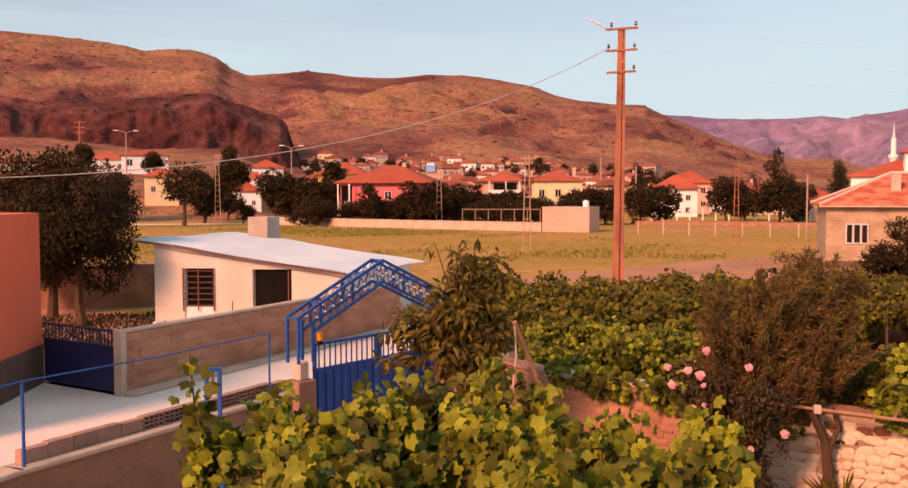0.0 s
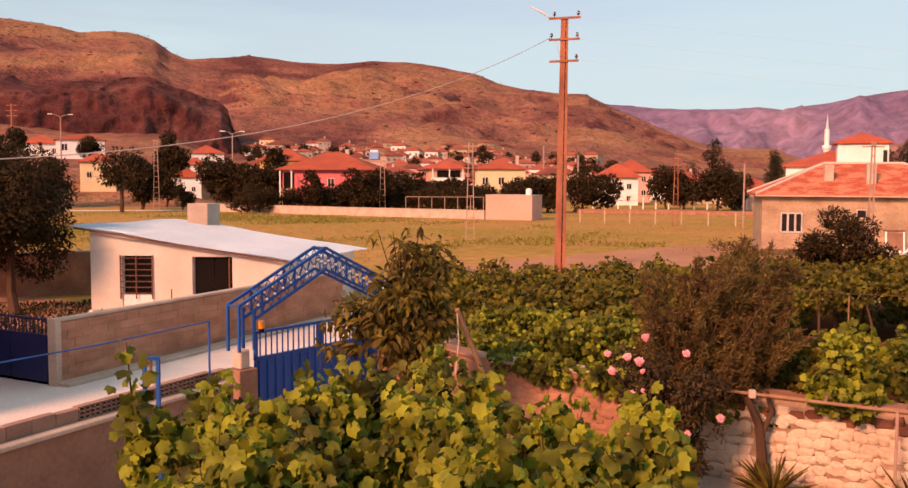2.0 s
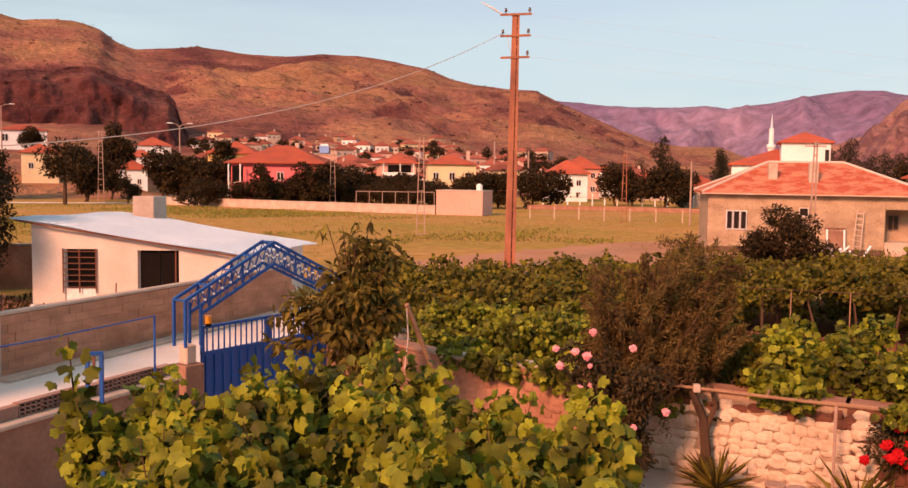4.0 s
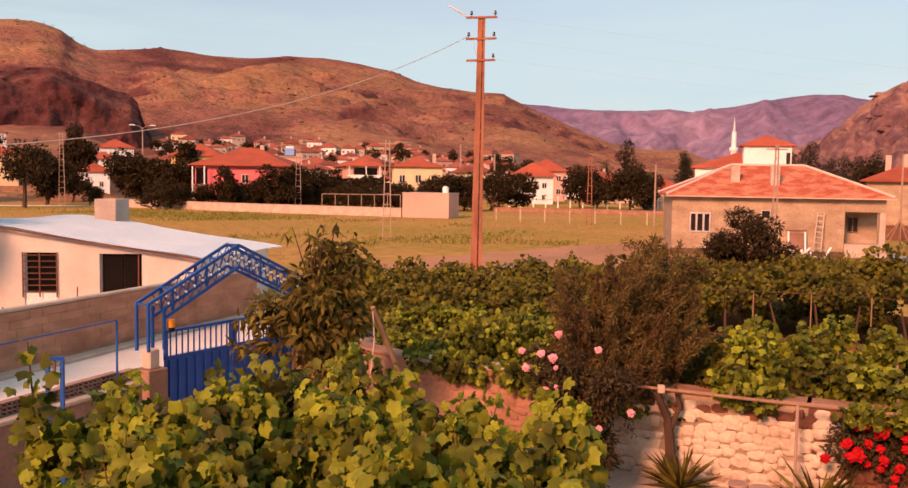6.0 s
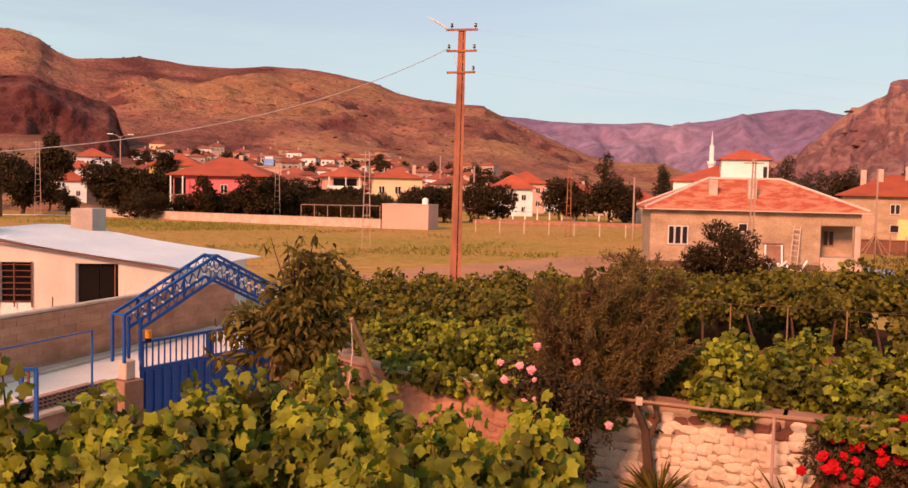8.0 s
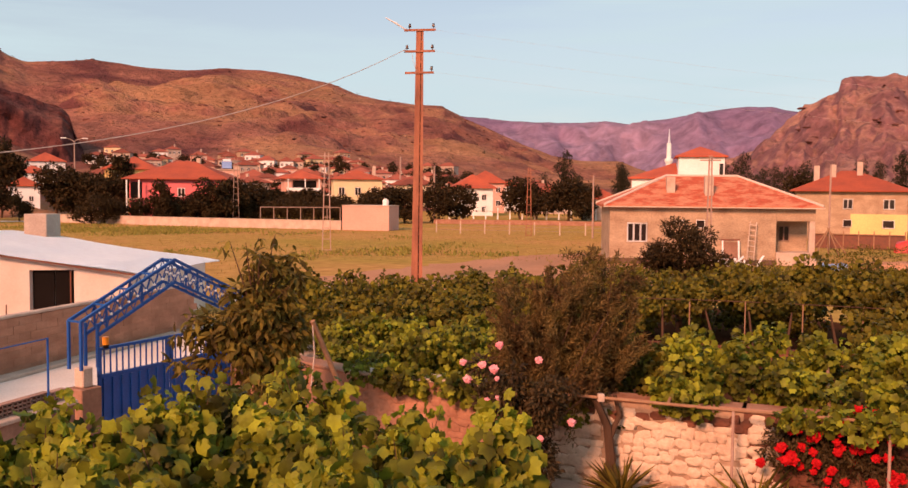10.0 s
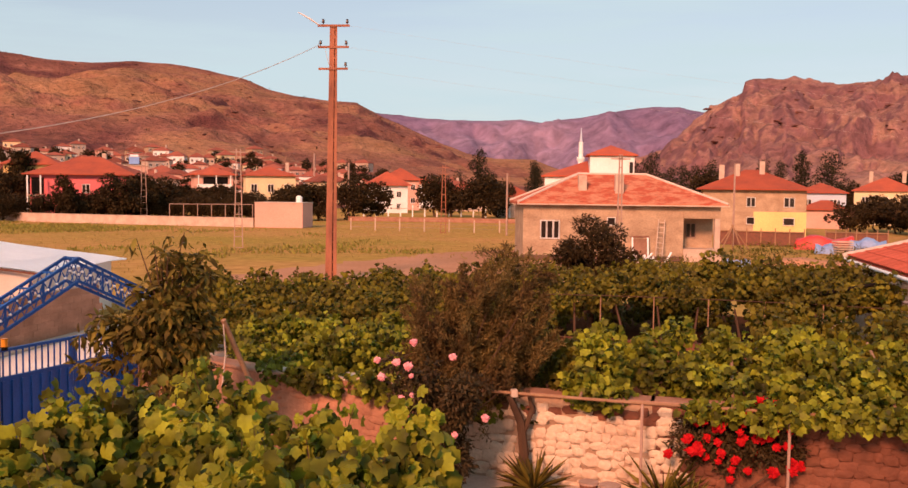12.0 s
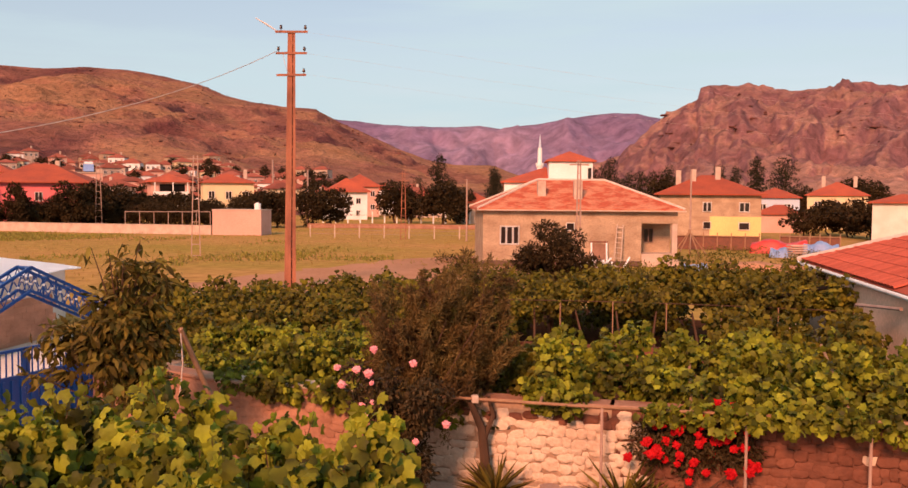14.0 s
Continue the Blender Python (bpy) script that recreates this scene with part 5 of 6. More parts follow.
at_house("beige rendered house with a low roof", -36.38, 95, 5.2, 4.2, 0.8, "plaster", 8, 0)

# a flat-roofed house with a solar heater
sz = polar(11.26, 190)
fh = thing("flat_roofed_house", "pale flat-roofed house in the village", "house", pose(sz.x, sz.y, 0, 0, 0, 11.26))
part("wall", box((7, 6, 8.2), (0, 3, 4.1), bevel=0.02), M["salmon"], fh)
part("roof_slab", box((7.4, 6.4, 0.2), (0, 3, 8.3)), M["coping"], fh)
for x, z in ((-1.6, 6.8), (1.6, 6.8), (-1.6, 4.2), (1.6, 4.2)):
    window(fh, x, z, 1.1, 1.3, 0, 2)
for k, x in enumerate((1.0,)):
    so = thing("solar_heater", "rooftop solar water heater with blue panel and white tank", "solar heater", fh.matrix_basis @ pose(x, 1.6, 8.4), "solar heaters")
    part("panel", box((1.9, 2.2, 0.08), (0, 0, 0.9), pose(0, 0, 0, 42, 0, 0)), M["tarp_blue"], so)
    part("tank", rods([((-0.8, 0.9, 1.75), (0.8, 0.9, 1.75))], 0.3, 12), M["white"], so)
    for sx in (-0.8, 0.8):
        part("strut", rods([((sx, 0.9, 0), (sx, 0.9, 1.6))], 0.05, 5), M["grey_iron"], so)

# the scattered village on the lower slope
rng = np.random.default_rng(21)
WALLS = ("white", "cream", "salmon", "coping", "white", "housewall", "coping", "salmon")
for k in range(190):
    az = rng.uniform(-2.5, 18.5) if k < 168 else rng.uniform(-9, -2)
    d = rng.uniform(215, 430) if k < 168 else rng.uniform(215, 300)
    w, hgt = rng.uniform(4.6, 7.6), rng.choice((2.8, 3.0, 3.2, 5.2))
    z = ground_at(az, d)
    wall = WALLS[rng.integers(len(WALLS))]
    at_house("small %s village house with a red roof on the slope" % {"coping": "grey", "housewall": "brown"}.get(wall, wall), az, d, w, z + hgt, rng.uniform(1.1, 1.8), wall, 6,
             rng.uniform(-25, 25), z=z, windows=win_row(w, (hgt - 1.4,), 3, 1.0, 1.1), group="village houses", roof="roof_old", chimneys=((1, 0.5, 0.9),) if k % 3 == 0 else ())

# near house with the red tiled roof
nm, NL = wall_frame((12.75, 16.9), (16.4, 27.2))
nh = thing("tiled_house", "plastered house with a red tiled roof and white verge", "house", nm)
NZ = 2.6
part("wall", box((NL + 6, 6, NZ + 0.2), (NL / 2 - 3.6, -3.12, NZ / 2 - 0.1), bevel=0.02), M["warm_plaster"], nh)
SLOPE = 0.36
nroof = bmesh.new()
c = [nroof.verts.new(v) for v in ((-7, 0, NZ), (NL, 0, NZ), (NL - 4.3, -4.3, NZ + 4.3 * SLOPE), (-7, -4.3, NZ + 4.3 * SLOPE), (NL, -8.6, NZ), (-7, -8.6, NZ))]
for f in ((0, 1, 2, 3), (1, 4, 2), (3, 2, 4, 5)):
    nroof.faces.new([c[i] for i in f])
nrob = part("roof", nroof, M["tile"], nh)
part("gutter", rods([((-7, 0.06, NZ - 0.05), (NL, 0.06, NZ - 0.05))], 0.05), M["white"], nh, "pale eaves gutter")
part("hip_cap", path_rod([(NL + 0.02, 0.02, NZ + 0.03), (NL - 4.3, -4.3, NZ + 4.3 * SLOPE + 0.05)], [0.11, 0.11], 8), M["mortar_cap"], nh, "white mortared hip cap")
part("eaves_pipe", path_rod([(5.36, 0.1, NZ - 0.26), (5.36, 1.9, NZ - 0.66)], [0.05, 0.05]), M["dark"], nh, "black pipe running out from the eaves")
part("eaves_pipe", path_rod([(0.5, 0.05, NZ - 0.32), (2.8, 0.35, NZ - 0.5)], [0.04, 0.04]), M["grey_iron"], nh)

# tarpaulins and pens
def tarp(name, label, az, d, w, h, material, seed, turn=0):
    p = polar(az, d)
    rr = np.random.default_rng(seed)
    ph = rr.uniform(0, 6, 4)

    def f(u, v):
        lift = max(0, 1 - abs(v) ** 12) * max(0, 1 - abs(u) ** 40)
        return (u * w / 2, v * 1.3, h * lift * (0.85 + 0.15 * math.sin(u * 5 + ph[0])) + 0.05 * math.sin(u * 13 + v * 4 + ph[1]) * lift)
    o = grid_sheet(name, [-1 + k / 15 for k in range(31)], [-1 + k / 8 for k in range(17)], f, M[material])
    o.matrix_basis = pose(p.x, p.y, 0, 0, 0, az + turn)
    return tagged(o, label, "tarpaulin")


tarp("red_tarpaulin", "red tarpaulin stretched over a pen", -29.9, 82, 4.7, 1.15, "tarp_red", 1)
tarp("blue_tarpaulin", "pale blue tarpaulin over a heap", -32.19, 80, 2.8, 1.15, "tarp_blue", 2)
tarp("blue_tarpaulin", "crumpled blue tarpaulin over a pile", -30.05, 77, 1.8, 0.72, "tarp_blue", 3)
tarp("blue_sheet", "bright blue plastic sheet on the ground", -25.09, 61, 1.8, 0.35, "tarp_blue", 5)
tarp("earth_heap", "low heap of red earth", -29.51, 62, 6.5, 0.5, "dirt", 6)
for k, (a, d, l, hh) in enumerate(((-26.42, 84, 7.0, 1.25), (-31.57, 88, 5.0, 1.2))):
    p = polar(a, d)
    pen = thing("animal_pen", "dark timber pen with netted sides", "pen", pose(p.x, p.y, 0, 0, 0, a))
    for i in range(7):
        part("post", box((0.09, 0.09, hh + 0.3), (-l / 2 + l * i / 6, 0, (hh + 0.3) / 2)), M["wood"], pen)
    part("netting", box((l, 0.03, hh - 0.1), (0, 0.08, hh / 2)), M["iron"], pen)
    part("rail", box((l, 0.07, 0.09), (0, -0.02, hh)), M["wood"], pen)
tri = thing("timber_tripod", "leaning timber poles tied into a tripod", "timber", Matrix.Translation(polar(-24.82, 74)))
for k in range(5):
    a = k * 1.26
    part("pole", rods([((1.5 * math.cos(a), 0.9 * math.sin(a), 0), (-0.1 * math.cos(a), 0, 2.1))], 0.05), M["wood"], tri)
plinths = thing("pallet", "stack of pale timber pallets", "pallet", Matrix.Translation(polar(-30.88, 76)))
for k in range(6):
    part("board", box((1.3, 0.9, 0.1), (0, 0, 0.06 + k * 0.18), pose(0, 0, 0, 0, 0, 4 * (-1) ** k), 0.01), M["coping"], plinths)

# small things in the yard
sack = tarp("white_sack", "white sacking heaped at the shed's foot", 26.89, 31.0, 1.0, 0.28, "white", 9)
for x, d, h in ((29.14, 27.0, 0.9), (23.1, 29.0, 0.95), (18.84, 28.5, 0.9)):
    q = polar(x, d)
    tagged(part("stake", rods([(q, (q.x + 0.02, q.y, h + 0.3))], 0.02, 6), M["iron"]), "thin iron stake behind the street wall", "stake", "stakes")
rng = np.random.default_rng(41)
yp = np.array([polar(rng.uniform(26.5, 34.5), rng.uniform(29, 36.5)) for k in range(2600)])
tagged(foliage("yard_grass", yp, np.tile((0.0, 0.0, 1.0), (len(yp), 1)), OVAL, 0.16, -0.2, M["rose_leaf"], seed=42), "rank dark grass in the yard", "grass", kind="stuff")

# fences
fence = thing("wire_fence", "wire fence on pale concrete posts along the field", "fence")
F0, F1 = Vector((3.0, 100, 0)), Vector((26, 93, 0))
for k in range(10):
    p = F0.lerp(F1, k / 9)
    part("post", box((0.12, 0.12, 1.35), (p.x, p.y, 0.67)), M["coping"], fence)
for z in (0.4, 0.8, 1.2):
    part("strand", rods([((F0.x, F0.y, z), (F1.x, F1.y, z))], 0.012, 4), M["grey_iron"], fence)
fence2 = thing("garden_fence", "row of white posts before the far gardens", "fence")
for k in range(14):
    p = polar(-2.5 - k * 0.75, 150)
    part("post", box((0.2, 0.2, 1.9), (p.x, p.y, 0.9)), M["white"], fence2)
part("rail", rods([(polar(-2.5, 150, 1.3), polar(-12.3, 150, 1.3))], 0.04, 4), M["coping"], fence2)
slab_wall("garden_wall", (3.5, 128), (30, 122), 0, 0.6, 0.25, "earth_render", "low earth wall of the far gardens")
perg = thing("pergola", "thin metal pergola frame behind the field wall", "pergola")
for k in range(7):
    p = polar(9.0 - k * 0.8, 118)
    part("post", rods([(p, (p.x, p.y, 2.3))], 0.05, 5), M["grey_iron"], perg)
part("beam", rods([(polar(9.0, 118, 2.3), polar(4.2, 118, 2.3))], 0.05, 5), M["grey_iron"], perg)


def street_lamp(az, d, h, arm=1.4):
    t = thing("street_lamp", "tall street lamp with two curved arms", "street lamp", Matrix.Translation(polar(az, d, ground_at(az, d))) @ pose(0, 0, 0, 0, 0, az), "street lamps")
    part("pole", path_rod([(0, 0, 0), (0, 0, h)], [0.16, 0.09]), M["grey_iron"], t)
    for s in (-1, 1):
        part("arm", path_rod([(0, 0, h), (s * arm * 0.5, 0, h + 0.35), (s * arm, 0, h + 0.5)], [0.07, 0.06, 0.05]), M["grey_iron"], t)
        part("lamp_head", box((0.9, 0.3, 0.16), (s * (arm + 0.4), 0, h + 0.52), bevel=0.04), M["white"], t)
    return t


street_lamp(28.92, 190, 9.2)
street_lamp(19.43, 160, 11.8, 1.2)
tp = thing("telegraph_pole", "rusty steel pole with crossarms on the slope", "power pole", Matrix.Translation(polar(31.4, 215, ground_at(31.4, 215))), "poles")
part("pole", path_rod([(0, 0, 0), (0, 0, 11.5)], [0.3, 0.2]), M["pole"], tp)
for k in range(3):
    part("crossarm", box((2.4, 0.15, 0.15), (0, 0, 11.2 - k * 1.1)), M["pole"], tp)
for a, d, h in ((-1.56, 150, 8.5), (0.53, 260, 12), (-11.32, 92, 6.2), (-24.85, 82, 7.0)):
    t = thing("utility_pole", "slim pale utility pole", "power pole", Matrix.Translation(polar(a, d, ground_at(a, d))), "poles")
    part("pole", path_rod([(0, 0, 0), (0, 0, h)], [0.002 * d * 0.55, 0.002 * d * 0.45]), M["grey_iron"], t)

# ---- trees ----
BROAD = "dark broad-leaved tree"
LEAFLET = [(0, 0, 0), (0.33, 0.5, .08), (0, 1.0, -.08), (-0.33, 0.5, .08)]
tree("walnut_tree", "large dark broad-leaved tree in the yard", polar(31.5, 34), 5.8, 4.5, 31, 24000, 0.15, trunk=0.12)
tree("walnut_tree", "large dark broad-leaved tree behind the orange building", polar(35.17, 44), 5.8, 7, 32, 14000, 0.22, trunk=0.12)
tree("walnut_tree", "dark broad-leaved tree at the yard wall", polar(33.1, 37), 6.4, 4.6, 33, 16000, 0.17, trunk=0.12)
tree("young_tree", "thin tree with a forked trunk beside the road", polar(25.74, 128), 8.4, 6.5, 34, 1500, 0.6, trunk=0.35)
ROW = (
        (24.61, 140, 8.5, 6), (23.27, 150, 6.5, 5), (22.83, 170, 10, 6), (22.32, 135, 3.6, 3.2), (20.33, 140, 8.2, 6), (19.4, 150, 7.5, 6),
        (18.53, 138, 7.2, 6), (17.48, 136, 6.2, 5), (16.95, 165, 11, 5), (14.79, 121, 5.6, 3.4), (11.8, 121, 5.8, 5), (12.51, 123, 4.5, 4),
        (10.66, 125, 6.0, 5), (9.65, 128, 5.8, 6), (8.4, 132, 5.2, 6), (7.22, 134, 4.6, 6), (5.9, 134, 4.8, 6), (4.3, 128, 4.2, 5),
        (2.35, 128, 5.0, 4.5), (1.47, 126, 5.4, 5), (0.25, 128, 5.0, 5), (-1.83, 130, 5.8, 5.5), (-3.03, 132, 5.6, 5.5), (13.76, 122, 3.4, 4))
GARDEN = (
        (-6.89, 150, 7.0, 6), (-7.87, 150, 5.6, 7), (-9.81, 140, 7.4, 7), (-10.76, 150, 6.0, 6),
        (-23.4, 170, 8.5, 7), (-32.6, 125, 4.4, 6), (-33.6, 120, 4.2, 6), (-34.8, 115, 5.0, 6), (-35.7, 110, 5.0, 5),
        (-31.25, 118, 3.8, 6), (-33.9, 190, 8.5, 7), (-34.9, 180, 8, 7), (-31.2, 190, 7, 7),
        (29.4, 150, 7, 6), (31.27, 200, 7, 4), (27.48, 200, 5, 5))
for k, (a, d, h, w) in enumerate(ROW + GARDEN):
    tree("tree", BROAD + (" behind the field wall" if k < 24 else " among the houses"), polar(a, d, ground_at(a, d)), h, w, 40 + k, 4200, 0.029 * (h + w), trunk=0.1, group="village trees", shape=LEAFLET)
for k in range(30):
    a, d = 18.88 - k * (18.88 - 0.07) / 29 + 0.2 * math.sin(k * 7), 122 + 5 * abs(math.sin(k * 3.3))
    tree("bush", "dark garden bush behind the field wall", polar(a, d), 2.4 + 1.5 * abs(math.sin(k * 1.9)), 4.6, 160 + k, 2200, 0.2, trunk=0.05, group="garden bushes", category="bush", shape=LEAFLET)
for k, (a, d, h, w) in enumerate(((-9.55, 200, 13.0, 4.6), (-10.35, 220, 8.5, 3.5), (-12.9, 230, 11.5, 4.5), (-8.36, 230, 9.0, 4.5), (-19.95, 170, 11.2, 5.0),
                                  (-18.98, 170, 9.5, 4), (-28.55, 180, 12.0, 3.6), (-30.15, 170, 11.6, 6.0), (-21.17, 200, 9.5, 5), (-22.54, 210, 10, 4.5),
                                  (-13.06, 240, 11, 4.5), (-26.42, 200, 11, 5), (-27.41, 190, 10.4, 4), (-21.82, 190, 9.6, 4.5), (-23.5, 190, 10.6, 5))):
    poplar("tall dark poplar among the houses", polar(a, d), h, w, 90 + k)
rng = np.random.default_rng(77)
for k in range(120):
    a, d = rng.uniform(-5, 19), rng.uniform(185, 400)
    tree("tree", BROAD + " on the village slope", polar(a, d, ground_at(a, d)), rng.uniform(4, 7), rng.uniform(4, 7), 120 + k, 700, 0.6, trunk=0.1, group="slope trees", shape=LEAFLET)
tree("garden_tree", "dark leafy tree in front of the block house", polar(-16.62, 30.5), 3.8, 2.2, 200, 11000, 0.115, M["tree"], trunk=0.3)
tree("garden_tree", "small leafy tree in front of the block house", polar(-18.1, 30.5), 3.1, 1.5, 201, 5200, 0.11, M["tree"], trunk=0.3)

# ---- garden beyond the stone wall ----
BEAM0, BDIR, BNORM = Vector((2.92, 13.7, 0)), Vector((0.917, -0.4, 0)), Vector((0.4, 0.917, 0))


def vine_row(name, label, clumps, leaves, size, seed, material="vine_back", stems=()):
    t = thing(name, label, "grapevine")
    r = np.random.default_rng(seed)
    p, d = crown_places(r, clumps, leaves)
    foliage("foliage", p, d, GRAPE, size, 0.55, M[material], t, seed, face=(-0.2, -0.7, 0.5))
    for a, b in stems:
        a, b = Vector(a), Vector(b)
        mid = a.lerp(b, 0.5) + Vector((r.normal(0, 0.12), r.normal(0, 0.12), 0))
        part("stem", path_rod([a, mid, b], [0.05, 0.04, 0.025], 6), M["bark"], t)
    return t


rng = np.random.default_rng(5)
# front arbour along the beam
cl = []
for k in range(120):
    s, q = rng.uniform(0.9, 9.5), rng.uniform(0.0, 2.7)
    p = BEAM0 + BDIR * s + BNORM * (q + 0.3)
    cl.append((p.x, p.y, 1.60 + 0.10 * q + rng.normal(0, 0.17), 0.28, 0.28, 0.26))
for k in range(54):
    s = 2.6 + 6.9 * (k + rng.random()) / 54
    p = BEAM0 + BDIR * s + BNORM * rng.uniform(-0.2, 0.15)
    cl.append((p.x, p.y, 1.46 + rng.normal(0, 0.07), 0.17, 0.16, 0.15))
for k in range(46):
    p = BEAM0 + BDIR * rng.uniform(0.9, 9.5) + BNORM * rng.uniform(0.8, 3.0)
    cl.append((p.x, p.y, 1.95 + rng.uniform(0, 0.25), 0.1, 0.1, 0.26))
vine_row("arbour_vine", "grapevine spread over the arbour above the stone wall", cl, 15000, 0.108, 51, "vine",
         [(BEAM0 + BDIR * s + BNORM * 0.5, BEAM0 + BDIR * (s + 0.2) + BNORM * 0.8 + Vector((0, 0, 1.6))) for s in (1.3, 3.2, 5.6)])
# bushes just beyond the wall
cl = []
for k in range(80):
    p = polar(rng.uniform(-6.5, 5.0), rng.uniform(17.2, 20.5))
    cl.append((p.x, p.y, rng.uniform(0.5, 1.6), 0.4, 0.4, 0.34))
for k in range(26):
    f = rng.random()
    cl.append((-0.9 + 3.6 * f + rng.normal(0, 0.05), 16.1 - 1.8 * f + rng.normal(0, 0.05), 1.42 - 0.35 * f * rng.random(), 0.26, 0.24, 0.2))
vine_row("hedge_vine", "thick grapevine growing behind the stone wall", cl, 13000, 0.108, 52, "vine", [(polar(a, 18.5), polar(a, 18.7, 1.2)) for a in (-4, -1, 2, 4)])
# back arbour
cl, cl2 = [], []
for k in range(230):
    a = rng.uniform(-36, 7.5)
    d = rng.uniform(25.5, 29.3)
    p = polar(a, d)
    c = (p.x, p.y, 1.25 + min(0.45, max(0, (-a - 8) * 0.03)) + 0.10 * (d - 24.5) + rng.normal(0, 0.17), 0.5, 0.5, 0.34)
    cl.append(c)
for k in range(120):
    a = rng.uniform(-13, 8.5)
    p = polar(a, rng.uniform(23.5, 27))
    s = rng.uniform(0.3, 0.75)
    cl2.append((p.x, p.y, rng.uniform(0.2, 1.5), s, s, s * 0.8))
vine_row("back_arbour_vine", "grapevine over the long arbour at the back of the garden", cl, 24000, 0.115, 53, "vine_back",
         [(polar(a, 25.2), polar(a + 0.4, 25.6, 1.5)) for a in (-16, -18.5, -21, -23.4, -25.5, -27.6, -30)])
for k in range(70):
    p = polar(rng.uniform(-35, -11), rng.uniform(30, 32.5))
    cl2.append((p.x, p.y, rng.uniform(0.2, 1.3), 0.5, 0.5, 0.45))
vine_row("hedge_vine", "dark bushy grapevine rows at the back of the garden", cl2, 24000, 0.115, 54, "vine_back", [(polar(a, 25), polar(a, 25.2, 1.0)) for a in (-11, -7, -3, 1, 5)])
cl = []
for k in range(44):
    p = polar(rng.uniform(-35, -27), rng.uniform(19, 23))
    cl.append((p.x, p.y, rng.uniform(0.7, 1.9), 0.45, 0.45, 0.35))
vine_row("hedge_vine", "leafy vine beside the tiled house", cl, 7000, 0.115, 55, "vine_back", [(polar(a, 21), polar(a, 21.2, 1.2)) for a in (-34, -31, -28)])
cl = []
for k in range(40):
    p = polar(rng.uniform(-17, -10.5), rng.uniform(14.6, 17.5))
    cl.append((p.x, p.y, rng.uniform(0.4, 1.75), 0.34, 0.34, 0.3))
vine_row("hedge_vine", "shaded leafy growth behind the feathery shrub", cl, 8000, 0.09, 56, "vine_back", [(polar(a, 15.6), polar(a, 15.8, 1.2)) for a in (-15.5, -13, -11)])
slab_wall("garden_wall", (4.5, 26.6), (15.5, 22.0), 0, 0.42, 0.2, "earth_stone", "low red-brown garden wall under the arbour")

# frame of the back arbour, and a stack of crates under it
ba = thing("arbour", "thin weathered timber posts and beam of the back arbour", "arbour")
for k in range(7):
    q = polar(-14 - k * 3.2, 25.4)
    part("post", rods([(q, (q.x, q.y, 1.75))], 0.018, 6), M["wood"], ba)
for k in range(6):
    part("beam", rods([(polar(-14 - k * 3.2, 25.4, 1.75), polar(-17.2 - k * 3.2, 25.4, 1.75))], 0.012, 6), M["bark"], ba)
for k, (a, z) in enumerate(((-29.1, 0), (-29.99, 0), (-29.48, 0.36))):
    cr = thing("wooden_crate", "red-brown slatted wooden crate under the arbour", "crate", Matrix.Translation(polar(a, 24.2, z)) @ pose(0, 0, 0, 0, 0, 20 * k), "crates")
    for i in range(3):
        for sy in (-0.22, 0.22):
            part("slat", box((0.6, 0.02, 0.09), (0, sy, 0.06 + 0.12 * i)), M["iron"], cr)
        for sx in (-0.3, 0.3):
            part("slat", box((0.02, 0.42, 0.09), (sx, 0, 0.06 + 0.12 * i)), M["iron"], cr)
    part("bottom", box((0.58, 0.42, 0.02), (0, 0, 0.012)), M["iron"], cr)
for k in range(9):
    br = rng.uniform(-0.5, 0.5)
    q = polar(-29.51 + br, 25.0)
    tagged(part("pruned_branch", path_rod([q, q + Vector((rng.normal(0, 0.3), 0.1, 0.8)), q + Vector((rng.normal(0, 0.6), 0.1, 1.5))], [0.025, 0.018, 0.008], 5), M["coping"]), "bare pale branch leaning under the arbour", "branch", "branches")
hose = thing("garden_hose", "thin green hose looped over the wall", "hose")
hp = BEAM0 + BDIR * 1.0 + BNORM * 0.35
part("tube", path_rod([hp + Vector((0.25 * math.cos(k * 0.5), 0, 1.7 + 0.22 * math.sin(k * 0.5))) for k in range(11)], [0.012] * 11, 5), M["vine"], hose)
part("tail", path_rod([hp + Vector((0.25, 0, 1.7)), hp + Vector((0.22, 0, 1.42))], [0.012, 0.012], 5), M["vine"], hose)

# stone wall
STONE_RUN = ((-3.0, 18.2), (-1.05, 16.3), (1.6, 14.96), (3.0, 14.25), (5.0, 13.37), (6.4, 12.75), (11.5, 10.2))
stone_wall = thing("stone_wall", "old limewashed rubble stone wall of the garden", "wall", kind="structure")
for a, b in zip(STONE_RUN, STONE_RUN[1:]):
    m, L = wall_frame(a, b)
    o = part("wall_core", box((L + 0.1, 0.34, 1.36), (L / 2, 0.12, 0.68)), M["lime_core" if 1.5 < a[0] < 4.9 else "earth_render" if a[0] < 1.5 else "stone_core"], stone_wall)
    o.matrix_local = m
    o = part("earth_top", box((L + 0.1, 0.42, 0.07), (L / 2, 0.12, 1.39), bevel=0.02), M["coping" if a[0] < -1 and b[0] > 0 else "earth_render"], stone_wall)
    o.matrix_local = m

# arbour frame
arb = thing("arbour", "thin pipe arbour frame on posts before the stone wall", "arbour")
